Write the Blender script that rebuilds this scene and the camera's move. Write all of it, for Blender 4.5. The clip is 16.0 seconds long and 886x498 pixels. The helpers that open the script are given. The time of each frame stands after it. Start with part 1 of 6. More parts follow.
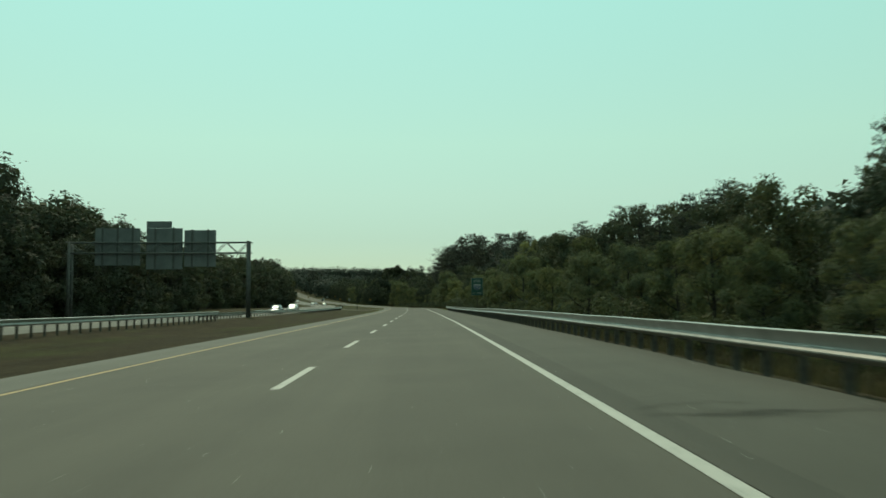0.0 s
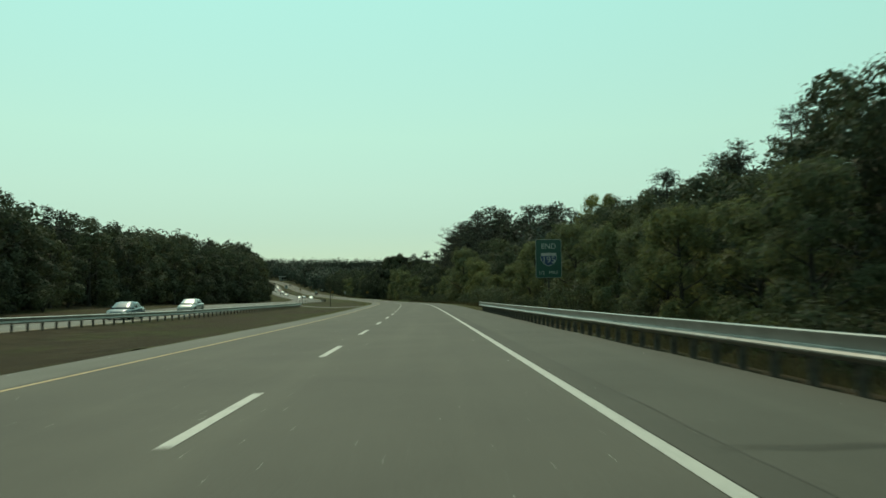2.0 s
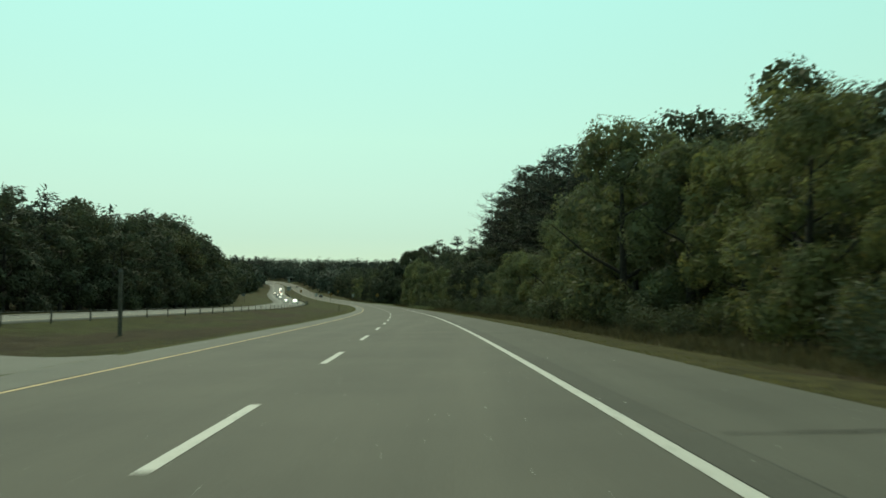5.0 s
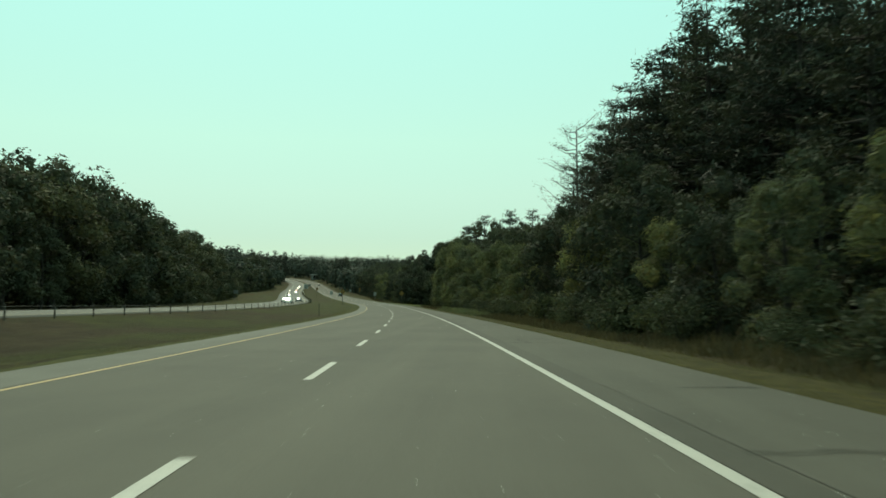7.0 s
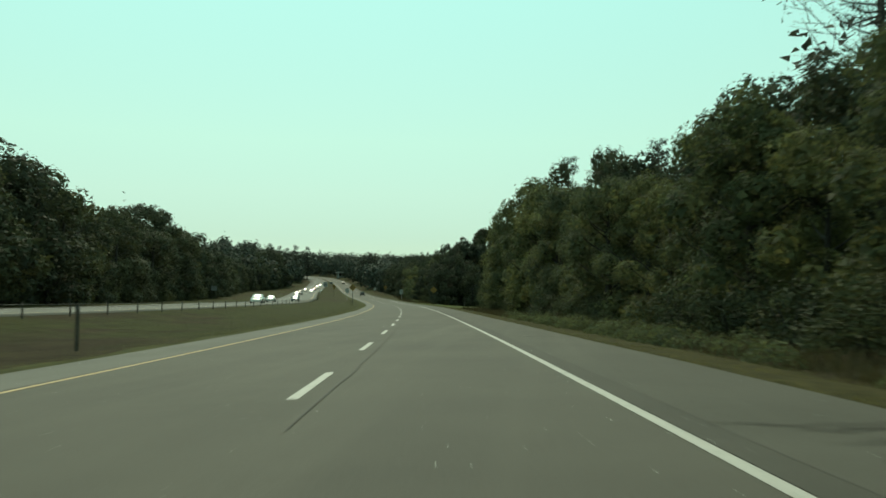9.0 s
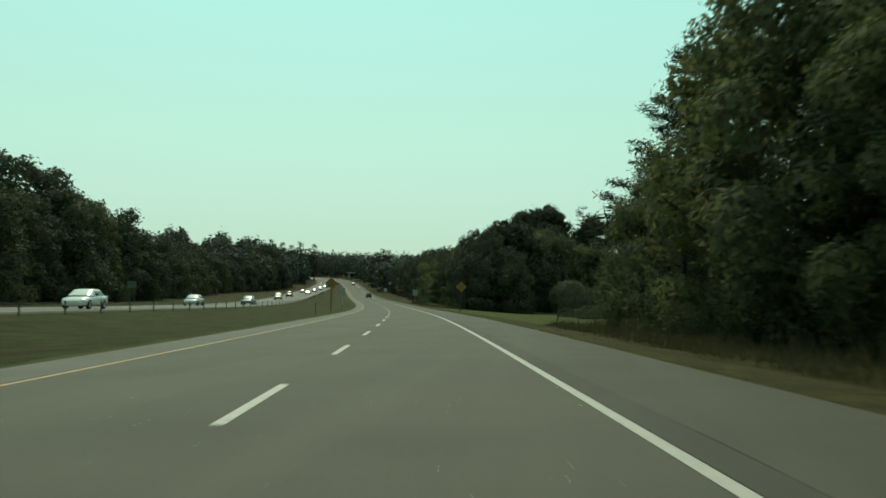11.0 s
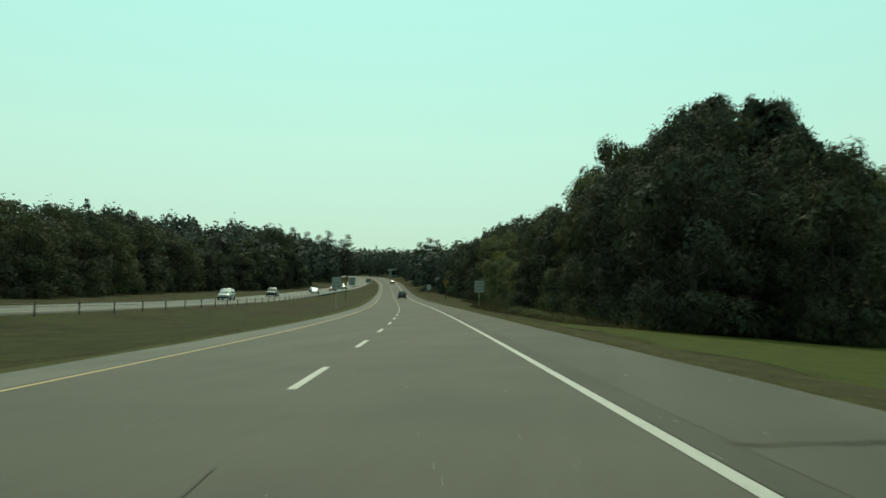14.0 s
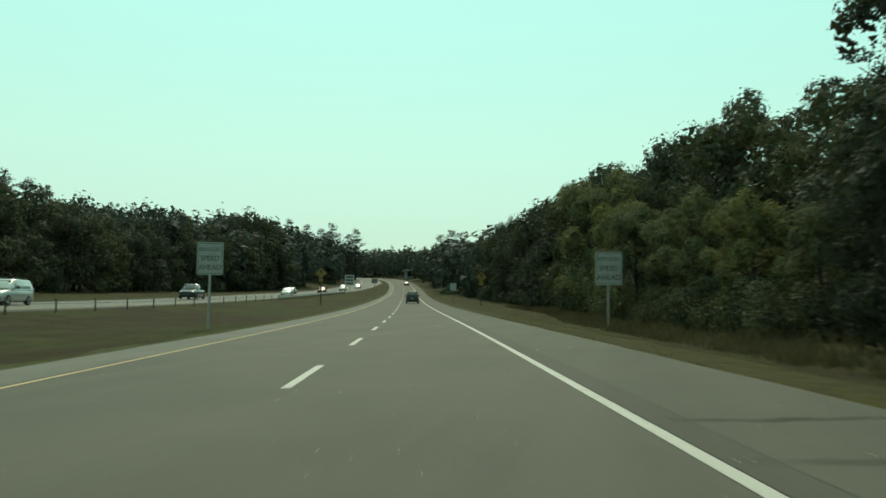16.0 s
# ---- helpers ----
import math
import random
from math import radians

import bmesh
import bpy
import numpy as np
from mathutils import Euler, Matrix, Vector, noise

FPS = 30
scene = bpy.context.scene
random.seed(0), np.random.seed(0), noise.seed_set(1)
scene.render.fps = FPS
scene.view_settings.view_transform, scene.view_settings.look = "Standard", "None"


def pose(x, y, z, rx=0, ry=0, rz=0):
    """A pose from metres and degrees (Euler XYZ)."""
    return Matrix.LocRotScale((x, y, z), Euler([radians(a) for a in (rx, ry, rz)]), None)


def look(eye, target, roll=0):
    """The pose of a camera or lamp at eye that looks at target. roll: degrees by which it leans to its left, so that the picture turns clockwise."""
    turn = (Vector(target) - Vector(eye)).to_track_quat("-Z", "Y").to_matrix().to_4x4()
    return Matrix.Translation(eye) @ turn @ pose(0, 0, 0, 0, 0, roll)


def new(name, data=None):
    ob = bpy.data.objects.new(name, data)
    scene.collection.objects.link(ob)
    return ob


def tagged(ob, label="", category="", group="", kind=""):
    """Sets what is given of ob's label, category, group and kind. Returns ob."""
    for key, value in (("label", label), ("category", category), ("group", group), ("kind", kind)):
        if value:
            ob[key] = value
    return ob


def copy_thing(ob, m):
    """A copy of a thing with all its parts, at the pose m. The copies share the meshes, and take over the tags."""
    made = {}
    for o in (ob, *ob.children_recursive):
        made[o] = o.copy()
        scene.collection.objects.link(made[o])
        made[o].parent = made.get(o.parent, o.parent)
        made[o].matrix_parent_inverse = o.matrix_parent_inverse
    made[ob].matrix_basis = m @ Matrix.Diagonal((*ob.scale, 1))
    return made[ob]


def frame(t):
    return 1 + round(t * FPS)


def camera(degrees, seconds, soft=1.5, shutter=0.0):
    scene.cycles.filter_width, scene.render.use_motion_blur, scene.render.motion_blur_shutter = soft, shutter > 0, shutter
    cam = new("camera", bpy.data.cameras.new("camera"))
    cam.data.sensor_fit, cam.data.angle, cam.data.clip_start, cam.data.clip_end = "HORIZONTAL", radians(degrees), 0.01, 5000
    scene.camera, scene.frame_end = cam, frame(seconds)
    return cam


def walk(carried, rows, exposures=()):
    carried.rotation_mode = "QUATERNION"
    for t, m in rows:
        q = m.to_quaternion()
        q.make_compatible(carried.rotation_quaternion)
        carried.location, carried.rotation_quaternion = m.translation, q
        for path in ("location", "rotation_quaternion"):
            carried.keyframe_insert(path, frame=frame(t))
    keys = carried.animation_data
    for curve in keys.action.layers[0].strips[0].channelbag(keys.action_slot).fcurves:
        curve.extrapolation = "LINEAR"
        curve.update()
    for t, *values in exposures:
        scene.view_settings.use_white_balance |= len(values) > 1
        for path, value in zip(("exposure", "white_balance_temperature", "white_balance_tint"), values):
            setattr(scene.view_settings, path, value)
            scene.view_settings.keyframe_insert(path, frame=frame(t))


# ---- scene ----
EXPOSURES = [(0.0, -0.14, 7300.0, -5.0), (3.0, -0.03, 7300.0, -5.0), (7.0, 0.09, 7300.0, -5.0), (9.0, 0.07, 7300.0, -5.0), (12.0, -0.10, 7300.0, -5.0), (16.0, 0.10, 7300.0, -5.0)]
cam = camera(55.0, 16.0, soft=1.6, shutter=0.2)
PATH = [
    (0.0, 0.075, 0.000, 1.092, 93.364, 0.234, -1.264),
    (0.5, 0.110, 18.834, 1.045, 93.186, 0.344, -1.231),
    (1.0, 0.141, 37.645, 0.951, 92.996, 0.530, -1.169),
    (1.5, 0.063, 56.432, 0.833, 92.850, 0.379, -1.034),
    (2.0, -0.050, 75.193, 0.701, 92.892, 0.566, -0.879),
    (2.5, -0.197, 93.928, 0.569, 92.979, 0.671, -0.611),
    (3.0, -0.389, 112.636, 0.449, 93.110, 0.795, -0.367),
    (3.5, -0.631, 131.316, 0.351, 93.187, 0.675, -0.169),
    (4.0, -0.936, 149.965, 0.278, 93.330, 0.422, 0.079),
    (4.5, -1.383, 168.581, 0.204, 93.283, 0.264, 0.423),
    (5.0, -1.951, 187.162, 0.101, 93.214, 0.120, 0.839),
    (5.5, -2.668, 205.706, -0.034, 93.167, -0.013, 1.321),
    (6.0, -3.557, 224.208, -0.188, 93.186, -0.142, 1.867),
    (6.5, -4.585, 242.665, -0.352, 93.266, -0.271, 2.464),
    (7.0, -5.884, 261.075, -0.514, 93.283, -0.365, 3.096),
    (7.5, -7.258, 279.436, -0.666, 93.285, -0.095, 3.645),
    (8.0, -8.907, 297.743, -0.809, 93.267, -0.041, 4.271),
    (8.5, -10.719, 315.993, -0.942, 93.302, -0.172, 4.978),
    (9.0, -12.610, 334.192, -1.062, 93.304, -0.376, 5.473),
    (9.5, -14.570, 352.344, -1.168, 93.273, -0.366, 5.817),
    (10.0, -16.667, 370.440, -1.255, 93.332, -0.407, 6.132),
    (10.5, -18.904, 388.476, -1.317, 93.452, -0.458, 6.476),
    (11.0, -21.285, 406.449, -1.345, 93.557, -0.524, 6.867),
    (11.5, -23.845, 424.356, -1.347, 93.571, -0.586, 7.333),
    (12.0, -26.515, 442.194, -1.336, 93.663, -0.481, 7.877),
    (12.5, -29.379, 459.958, -1.330, 93.618, -0.426, 8.545),
    (13.0, -32.553, 477.629, -1.349, 93.604, -0.306, 9.244),
    (13.5, -35.854, 495.222, -1.369, 93.689, -0.365, 9.899),
    (14.0, -39.207, 512.740, -1.369, 93.720, -0.587, 10.354),
    (14.5, -42.634, 530.192, -1.333, 93.854, -0.740, 10.733),
    (15.0, -46.218, 547.556, -1.264, 93.876, -0.881, 11.049),
    (15.5, -49.963, 564.844, -1.151, 93.946, -0.782, 11.334),
    (16.0, -53.889, 582.040, -0.994, 94.059, -0.735, 11.680),
]
walk(cam, [(t, pose(x, y, z, rx, ry, rz)) for t, x, y, z, rx, ry, rz in PATH], EXPOSURES)

# road line every 50 m: heading in degrees, grade, cross slope
HEADING = [0.00, 0.09, 0.20, 0.34, 0.52, 0.74, 1.06, 1.53, 2.17, 2.92, 3.71, 4.49, 5.24, 5.91, 6.52, 7.14, 7.79, 8.49, 9.21, 9.94, 10.64, 11.28, 11.91, 12.55, 13.17, 13.65, 13.98, 14.14, 14.16, 14.10, 14.01, 13.96, 14.00, 14.14, 14.38, 14.68, 15.30, 16.00, 17.00, 18.20, 19.50, 20.90, 22.30, 23.60, 24.80, 25.90, 26.80, 27.50]
GRADE = [-0.0012, -0.0049, -0.0066, -0.0072, -0.0067, -0.0051, -0.0032, -0.0052, -0.0076, -0.0088, -0.0089, -0.0081, -0.0075, -0.0065, -0.0056, -0.0040, -0.0014, 0.0005, 0.0006, -0.0015, -0.0007, 0.0021, 0.0048, 0.0088, 0.0112, 0.0116, 0.0142, 0.0176, 0.0210, 0.0241, 0.0267, 0.0290, 0.0340, 0.0400, 0.0460, 0.0520, 0.0560, 0.0580, 0.0580, 0.0560, 0.0540, 0.0500, 0.0460, 0.0420, 0.0380, 0.0340, 0.0300, 0.0260]
CROSS = [0.0250, 0.0218, 0.0222, 0.0165, 0.0169, 0.0191, 0.0197, 0.0170, 0.0122, 0.0089, 0.0057, 0.0037, 0.0031, 0.0044, 0.0074, 0.0062, 0.0070, 0.0084, 0.0101, 0.0111, 0.0129, 0.0139, 0.0176, 0.0183, 0.0176, 0.0177, 0.0156, 0.0133, 0.0113, 0.0096, 0.0081, 0.0070, 0.0060, 0.0052, 0.0044, 0.0036, 0.0030, 0.0023, 0.0018, 0.0014, 0.0014, 0.0011, 0.0007, 0.0006, 0.0005, 0.0005, 0.0005, 0.0004]

# ---- world, sun, light ----
SUN_ELEV, SUN_AZ = 50.0, 16.0      # degrees; azimuth from +y towards the left
world = bpy.data.worlds.new("sky")
scene.world = world
world.use_nodes = True
wn = world.node_tree
wn.nodes.clear()
sky = wn.nodes.new("ShaderNodeTexSky")
sky.sky_type = 'NISHITA'
sky.sun_disc = False
sky.sun_elevation = radians(SUN_ELEV)
sky.sun_rotation = radians(-SUN_AZ)
sky.air_density, sky.dust_density, sky.ozone_density = 1.2, 0.3, 1.2
bg = wn.nodes.new("ShaderNodeBackground")
bg.inputs["Strength"].default_value = 0.127
wo = wn.nodes.new("ShaderNodeOutputWorld")
haze = wn.nodes.new("ShaderNodeMix")
haze.data_type, haze.blend_type = 'RGBA', 'MIX'
haze.inputs[0].default_value = 0.60
haze.inputs[7].default_value = (5.9, 7.8, 6.9, 1)      # even, pale summer haze over the whole sky
wn.links.new(sky.outputs[0], haze.inputs[6])
cast = wn.nodes.new("ShaderNodeMix")
cast.data_type, cast.blend_type = 'RGBA', 'MULTIPLY'
cast.inputs[0].default_value = 1.0
cast.inputs[7].default_value = (0.83, 1.0, 0.94, 1)      # the cool cyan of a hazy late-summer sky
wn.links.new(haze.outputs[2], cast.inputs[6])
way = wn.nodes.new("ShaderNodeTexCoord")
split = wn.nodes.new("ShaderNodeSeparateXYZ")
wn.links.new(way.outputs["Generated"], split.inputs[0])
layer = wn.nodes.new("ShaderNodeValToRGB")      # thick grey-green haze low down, thinning upwards
for k, (pos, c) in enumerate(((0.0, (0.72, 0.67, 0.77)), (0.07, (0.76, 0.72, 0.81)), (0.12, (0.87, 0.82, 0.865)), (0.18, (0.935, 0.92, 0.925)), (0.33, (0.93, 1.04, 1.08)), (0.6, (1.0, 1.0, 1.0)))):
    e = layer.color_ramp.elements[k] if k < 2 else layer.color_ramp.elements.new(pos)
    e.position, e.color = pos, (*c, 1)
wn.links.new(split.outputs["Z"], layer.inputs[0])
depth = wn.nodes.new("ShaderNodeMix")
depth.data_type, depth.blend_type = 'RGBA', 'MULTIPLY'
depth.inputs[0].default_value = 1.0
wn.links.new(cast.outputs[2], depth.inputs[6])
wn.links.new(layer.outputs[0], depth.inputs[7])
wn.links.new(depth.outputs[2], bg.inputs[0])
wn.links.new(bg.outputs[0], wo.inputs[0])
sun_data = bpy.data.lights.new("sun", 'SUN')
sun_data.energy, sun_data.angle, sun_data.color = 2.2, radians(1.0), (1.0, 0.90, 0.76)
sun = new("sun", sun_data)
az, el = radians(SUN_AZ), radians(SUN_ELEV)
SUN_WAY = Vector((-math.sin(az) * math.cos(el), math.cos(az) * math.cos(el), math.sin(el)))
sun.matrix_world = look(SUN_WAY * 500, (0, 0, 0))

# ---- the road's line: station s along it, lat to its right ----
STEP = 25.0
SI = np.arange(-700.0, 2600.1, 5.0)
_k = np.arange(len(HEADING)) * STEP
_th = np.radians(np.interp(SI, _k, HEADING))
_gr = np.where(SI < 0, -0.001, np.interp(SI, _k, GRADE))
_gr = np.where(SI > 1050, np.interp(SI, [1050, 1250, 2600], [0.046, 0.012, 0.004]), _gr)
_m = (_th[1:] + _th[:-1]) / 2
_x = np.r_[0, np.cumsum(-np.sin(_m) * 5)]
_y = np.r_[0, np.cumsum(np.cos(_m) * 5)]
_z = np.r_[0, np.cumsum((_gr[1:] + _gr[:-1]) / 2 * 5)]
_i0 = int(np.argmin(np.abs(SI)))
_x, _y, _z = _x - _x[_i0], _y - _y[_i0], _z - _z[_i0]


def heading(s):
    return np.interp(s, SI, _th)


def crown(s):
    return np.interp(s, _k, CROSS)


L_EDGE, R_EDGE = -6.9, 4.45      # pavement edges
OPP_S = [-700, 100, 140, 175, 212, 300, 640, 700, 760, 800, 850, 950, 2600]
OPP_L = [-22.0, -22.0, -20.8, -20.5, -20.3, -20.3, -20.3, -19.7, -18.8, -17.5, -15, -9.2, -9.0]      # its near edge
OPP_H = [-0.45, -0.45, -0.35, -0.10, 0.28, 0.43, 0.45, 0.62, 0.72, 0.66, 0.45, 0.15, 0.15]      # its height over the plane
OPP_W = 12.0
WOOD_S = [-700, 100, 240, 318, 401, 450, 540, 640, 714, 770, 850, 950, 2600]
WOOD_L = [-46, -46, -51, -43.5, -45, -49, -53, -54, -57, -52, -40, -29, -28.5]      # edge of the wood beyond it


def opp_edge(s):
    return np.interp(s, OPP_S, OPP_L)


def opp_z(s):
    return np.interp(s, OPP_S, OPP_H)


def wood_edge(s):
    return np.interp(s, WOOD_S, WOOD_L)


def surface(s, lat):
    """Height of the pavement's plane, carried on sideways."""
    return np.interp(s, SI, _z) + crown(s) * np.clip(lat, -8.0, 6.0)


def relief(s, lat):
    """Height of the open ground over that plane."""
    e = opp_edge(s)
    f = e - OPP_W
    wide = np.clip((L_EDGE - e - 2.0) / 14.0, 0, 1)
    mid = (L_EDGE + e) / 2
    right = np.interp(lat, [R_EDGE, 5.6, 8.0, 12.0, 30.0, 80.0, 200.0], [-0.05, -0.12, -0.22, -0.15, 0.2, 1.2, 3.0])
    bank = np.interp(lat, [R_EDGE, 5.2, 7.5, 11.0, 20.0, 40.0, 200.0], [0, -0.05, -0.9, -1.3, -1.3, 0.0, 0.0])
    right = right + bank * np.interp(s, [100, 150], [0.55, 0])
    right = right - np.interp(s, [470, 525, 568, 596], [0, 1, 1, 0]) * np.interp(lat, [7, 12, 22, 34, 40, 46], [0, 0.35, 1.25, 1.55, 1.2, 0])
    u = np.clip((lat - L_EDGE) / (e - L_EDGE - 1e-6), 0, 1)
    oz = opp_z(s)
    lip = np.clip((u - 0.88) / 0.12, 0, 1)
    dip = -0.05 + (np.maximum(oz, 0.15) * (1 - lip) + oz * lip) * u - wide * 0.55 * np.sin(np.pi * np.clip(u, 0, 1)) ** 0.8
    right = right + np.interp(s, [800, 930], [0, 1]) * np.interp(lat, [8, 20, 34, 60, 120], [0, 2.0, 2.5, 1.5, 0])
    v = f - lat
    left = np.interp(s, [820, 980], [0, 1]) * np.interp(v, [6, 40, 120], [0, 9, 15]) + np.interp(v, [0, 2.0, 6.0, 18.0, 28.0, 50.0, 120.0, 300.0], [-0.05, -0.2, -0.3, -0.1, 0.5, 1.6, 5.6, 13.6]) + oz
    out = np.where(lat > R_EDGE, right, np.where(lat >= L_EDGE, -0.10, np.where(lat > e, dip, np.where(lat >= f, oz - 0.1, left))))
    return out


def ground_z(s, lat):
    return surface(s, lat) + relief(s, lat)


def place(s, lat, dz=None, up=0.0):
    """A point of the world: dz over the pavement's plane, or (None) on the ground, plus up."""
    th = heading(s)
    z = ground_z(s, lat) if dz is None else surface(s, lat) + dz
    return Vector((float(np.interp(s, SI, _x) + math.cos(th) * lat), float(np.interp(s, SI, _y) + math.sin(th) * lat), float(z) + up))


def place_many(s, lat, dz=None):
    s, lat = np.broadcast_arrays(np.asarray(s, float), np.asarray(lat, float))
    th = heading(s)
    z = ground_z(s, lat) if dz is None else surface(s, lat) + dz
    return np.stack([np.interp(s, SI, _x) + np.cos(th) * lat, np.interp(s, SI, _y) + np.sin(th) * lat, z], -1)


def stand(s, lat, up=0.0, turn=0.0, dz=None):
    """The pose of a thing that stands there, its y axis along the road."""
    p = place(s, lat, dz, up)
    return pose(p.x, p.y, p.z, 0, 0, math.degrees(float(heading(s))) + turn)


# ---- materials ----
def material(name, rough=0.6, metal=0.0, spec=0.5):
    m = bpy.data.materials.new(name)
    m.use_nodes = True
    b = m.node_tree.nodes["Principled BSDF"]
    b.inputs["Roughness"].default_value, b.inputs["Metallic"].default_value = rough, metal
    b.inputs["Specular IOR Level"].default_value = spec
    return m, m.node_tree, b


def node(nt, kind, **values):
    n = nt.nodes.new("ShaderNode" + kind)
    for k, v in values.items():
        n.inputs[k.replace("_", " ")].default_value = v
    return n


def ramp(nt, source, stops):
    r = nt.nodes.new("ShaderNodeValToRGB")
    e = r.color_ramp.elements
    while len(e) < len(stops):
        e.new(0.5)
    for k, (p, c) in enumerate(stops):
        e[k].position = p
        e[k].color = (*c, 1) if len(c) == 3 else c
    nt.links.new(source, r.inputs[0])
    return r.outputs[0]


def mix(nt, a, b, fac, kind="MIX"):
    n = nt.nodes.new("ShaderNodeMix")
    n.data_type, n.blend_type = 'RGBA', kind
    for k, v in ((0, fac), (6, a), (7, b)):
        if hasattr(v, "links"):
            nt.links.new(v, n.inputs[k])
        else:
            n.inputs[k].default_value = v if k == 0 else (*v, 1)
    return n.outputs[2]


def coords(nt, scale=(1, 1, 1), which="Object"):
    t = nt.nodes.new("ShaderNodeTexCoord")
    m = nt.nodes.new("ShaderNodeMapping")
    m.inputs["Scale"].default_value = scale
    nt.links.new(t.outputs[which], m.inputs[0])
    return m.outputs[0]


def noise_of(nt, scale, detail=3.0, vec=None, rough=0.55):
    n = node(nt, "TexNoise", Scale=scale, Detail=detail, Roughness=rough)
    nt.links.new(vec if vec is not None else coords(nt), n.inputs["Vector"])
    return n.outputs["Fac"]


def bump(nt, b, height, strength, dist):
    n = node(nt, "Bump", Strength=strength, Distance=dist)
    nt.links.new(height, n.inputs["Height"])
    nt.links.new(n.outputs[0], b.inputs["Normal"])


def simple(name, a, c, scale=6.0, rough=0.6, metal=0.0, bumpy=0.0, spec=0.5, detail=4.0):
    """Two tones mixed by noise at two sizes."""
    m, nt, b = material(name, rough, metal, spec)
    v = coords(nt)
    f1 = noise_of(nt, scale, detail, v)
    f2 = noise_of(nt, scale * 9, 2.0, v)
    f = nt.nodes.new("ShaderNodeMath")
    f.operation = 'MULTIPLY_ADD'
    f.inputs[1].default_value, f.inputs[2].default_value = 0.35, 0.0
    nt.links.new(f2, f.inputs[0])
    g = nt.nodes.new("ShaderNodeMath")
    nt.links.new(f.outputs[0], g.inputs[0])
    nt.links.new(f1, g.inputs[1])
    nt.links.new(ramp(nt, g.outputs[0], [(0.45, a), (0.9, c)]), b.inputs["Base Color"])
    if bumpy:
        bump(nt, b, g.outputs[0], bumpy, 0.02)
    return m


def asphalt_mat(name, dark, light):
    m, nt, b = material(name, 0.82, 0, 0.28)
    v = coords(nt)
    grain = noise_of(nt, 55.0, 2.0, v)
    patch = noise_of(nt, 0.35, 4.0, v)
    lane = noise_of(nt, 0.9, 3.0, coords(nt, (1.0, 0.04, 1.0)))
    c1 = ramp(nt, patch, [(0.3, dark), (0.7, light)])
    c2 = mix(nt, c1, [x * 1.25 for x in light], ramp(nt, lane, [(0.45, (0, 0, 0)), (0.75, (0.6, 0.6, 0.6))]))
    c3 = mix(nt, c2, ramp(nt, grain, [(0.25, (0.55, 0.55, 0.55)), (0.75, (1.35, 1.35, 1.35))]), 0.55, "MULTIPLY")
    vor = node(nt, "TexVoronoi", Scale=4.2)
    nt.links.new(v, vor.inputs["Vector"])
    speck = ramp(nt, vor.outputs["Distance"], [(0.028, (1, 1, 1)), (0.042, (0, 0, 0))])
    c4 = mix(nt, c3, (0.9, 0.9, 0.86), speck)
    nt.links.new(c4, b.inputs["Base Color"])
    bump(nt, b, grain, 0.5, 0.006)
    return m


def paint_mat(name, colour, worn):
    m, nt, b = material(name, 0.6, 0, 0.4)
    v = coords(nt)
    wear = noise_of(nt, 7.0, 6.0, v, 0.7)
    nt.links.new(ramp(nt, wear, [(0.30, worn), (0.46, colour), (0.8, [min(1, x * 1.08) for x in colour])]), b.inputs["Base Color"])
    bump(nt, b, noise_of(nt, 60.0, 2.0, v), 0.35, 0.004)
    return m


def leaf_mat(name, low, high, yellow, through_light=0.24):
    low, high, yellow = [(r * 1.22, g * 1.14, b * 1.30) for r, g, b in (low, high, yellow)]
    m, nt, b = material(name, 0.75, 0, 0.15)
    g = nt.nodes.new("ShaderNodeNewGeometry")
    o = nt.nodes.new("ShaderNodeObjectInfo")
    col = ramp(nt, g.outputs["Random Per Island"], [(0.0, low), (0.7, high), (0.97, yellow)])
    tone = ramp(nt, o.outputs["Random"], [(0.0, (0.76, 0.82, 0.80)), (0.5, (0.98, 1.0, 0.98)), (0.8, (1.10, 1.08, 0.95)), (1.0, (1.32, 1.25, 0.98))])
    col = mix(nt, col, tone, 1.0, "MULTIPLY")
    col = mix(nt, col, ramp(nt, noise_of(nt, 0.55, 2.0), [(0.32, (0.74, 0.80, 0.84)), (0.68, (1.21, 1.19, 1.06))]), 1.0, "MULTIPLY")
    nt.links.new(col, b.inputs["Base Color"])
    tr = nt.nodes.new("ShaderNodeBsdfTranslucent")
    nt.links.new(mix(nt, col, (1.12, 1.22, 0.85), 1.0, "MULTIPLY"), tr.inputs[0])
    ms = nt.nodes.new("ShaderNodeMixShader")
    ms.inputs[0].default_value = through_light
    nt.links.new(b.outputs[0], ms.inputs[1])
    nt.links.new(tr.outputs[0], ms.inputs[2])
    nt.links.new(ms.outputs[0], nt.nodes["Material Output"].inputs[0])
    return m


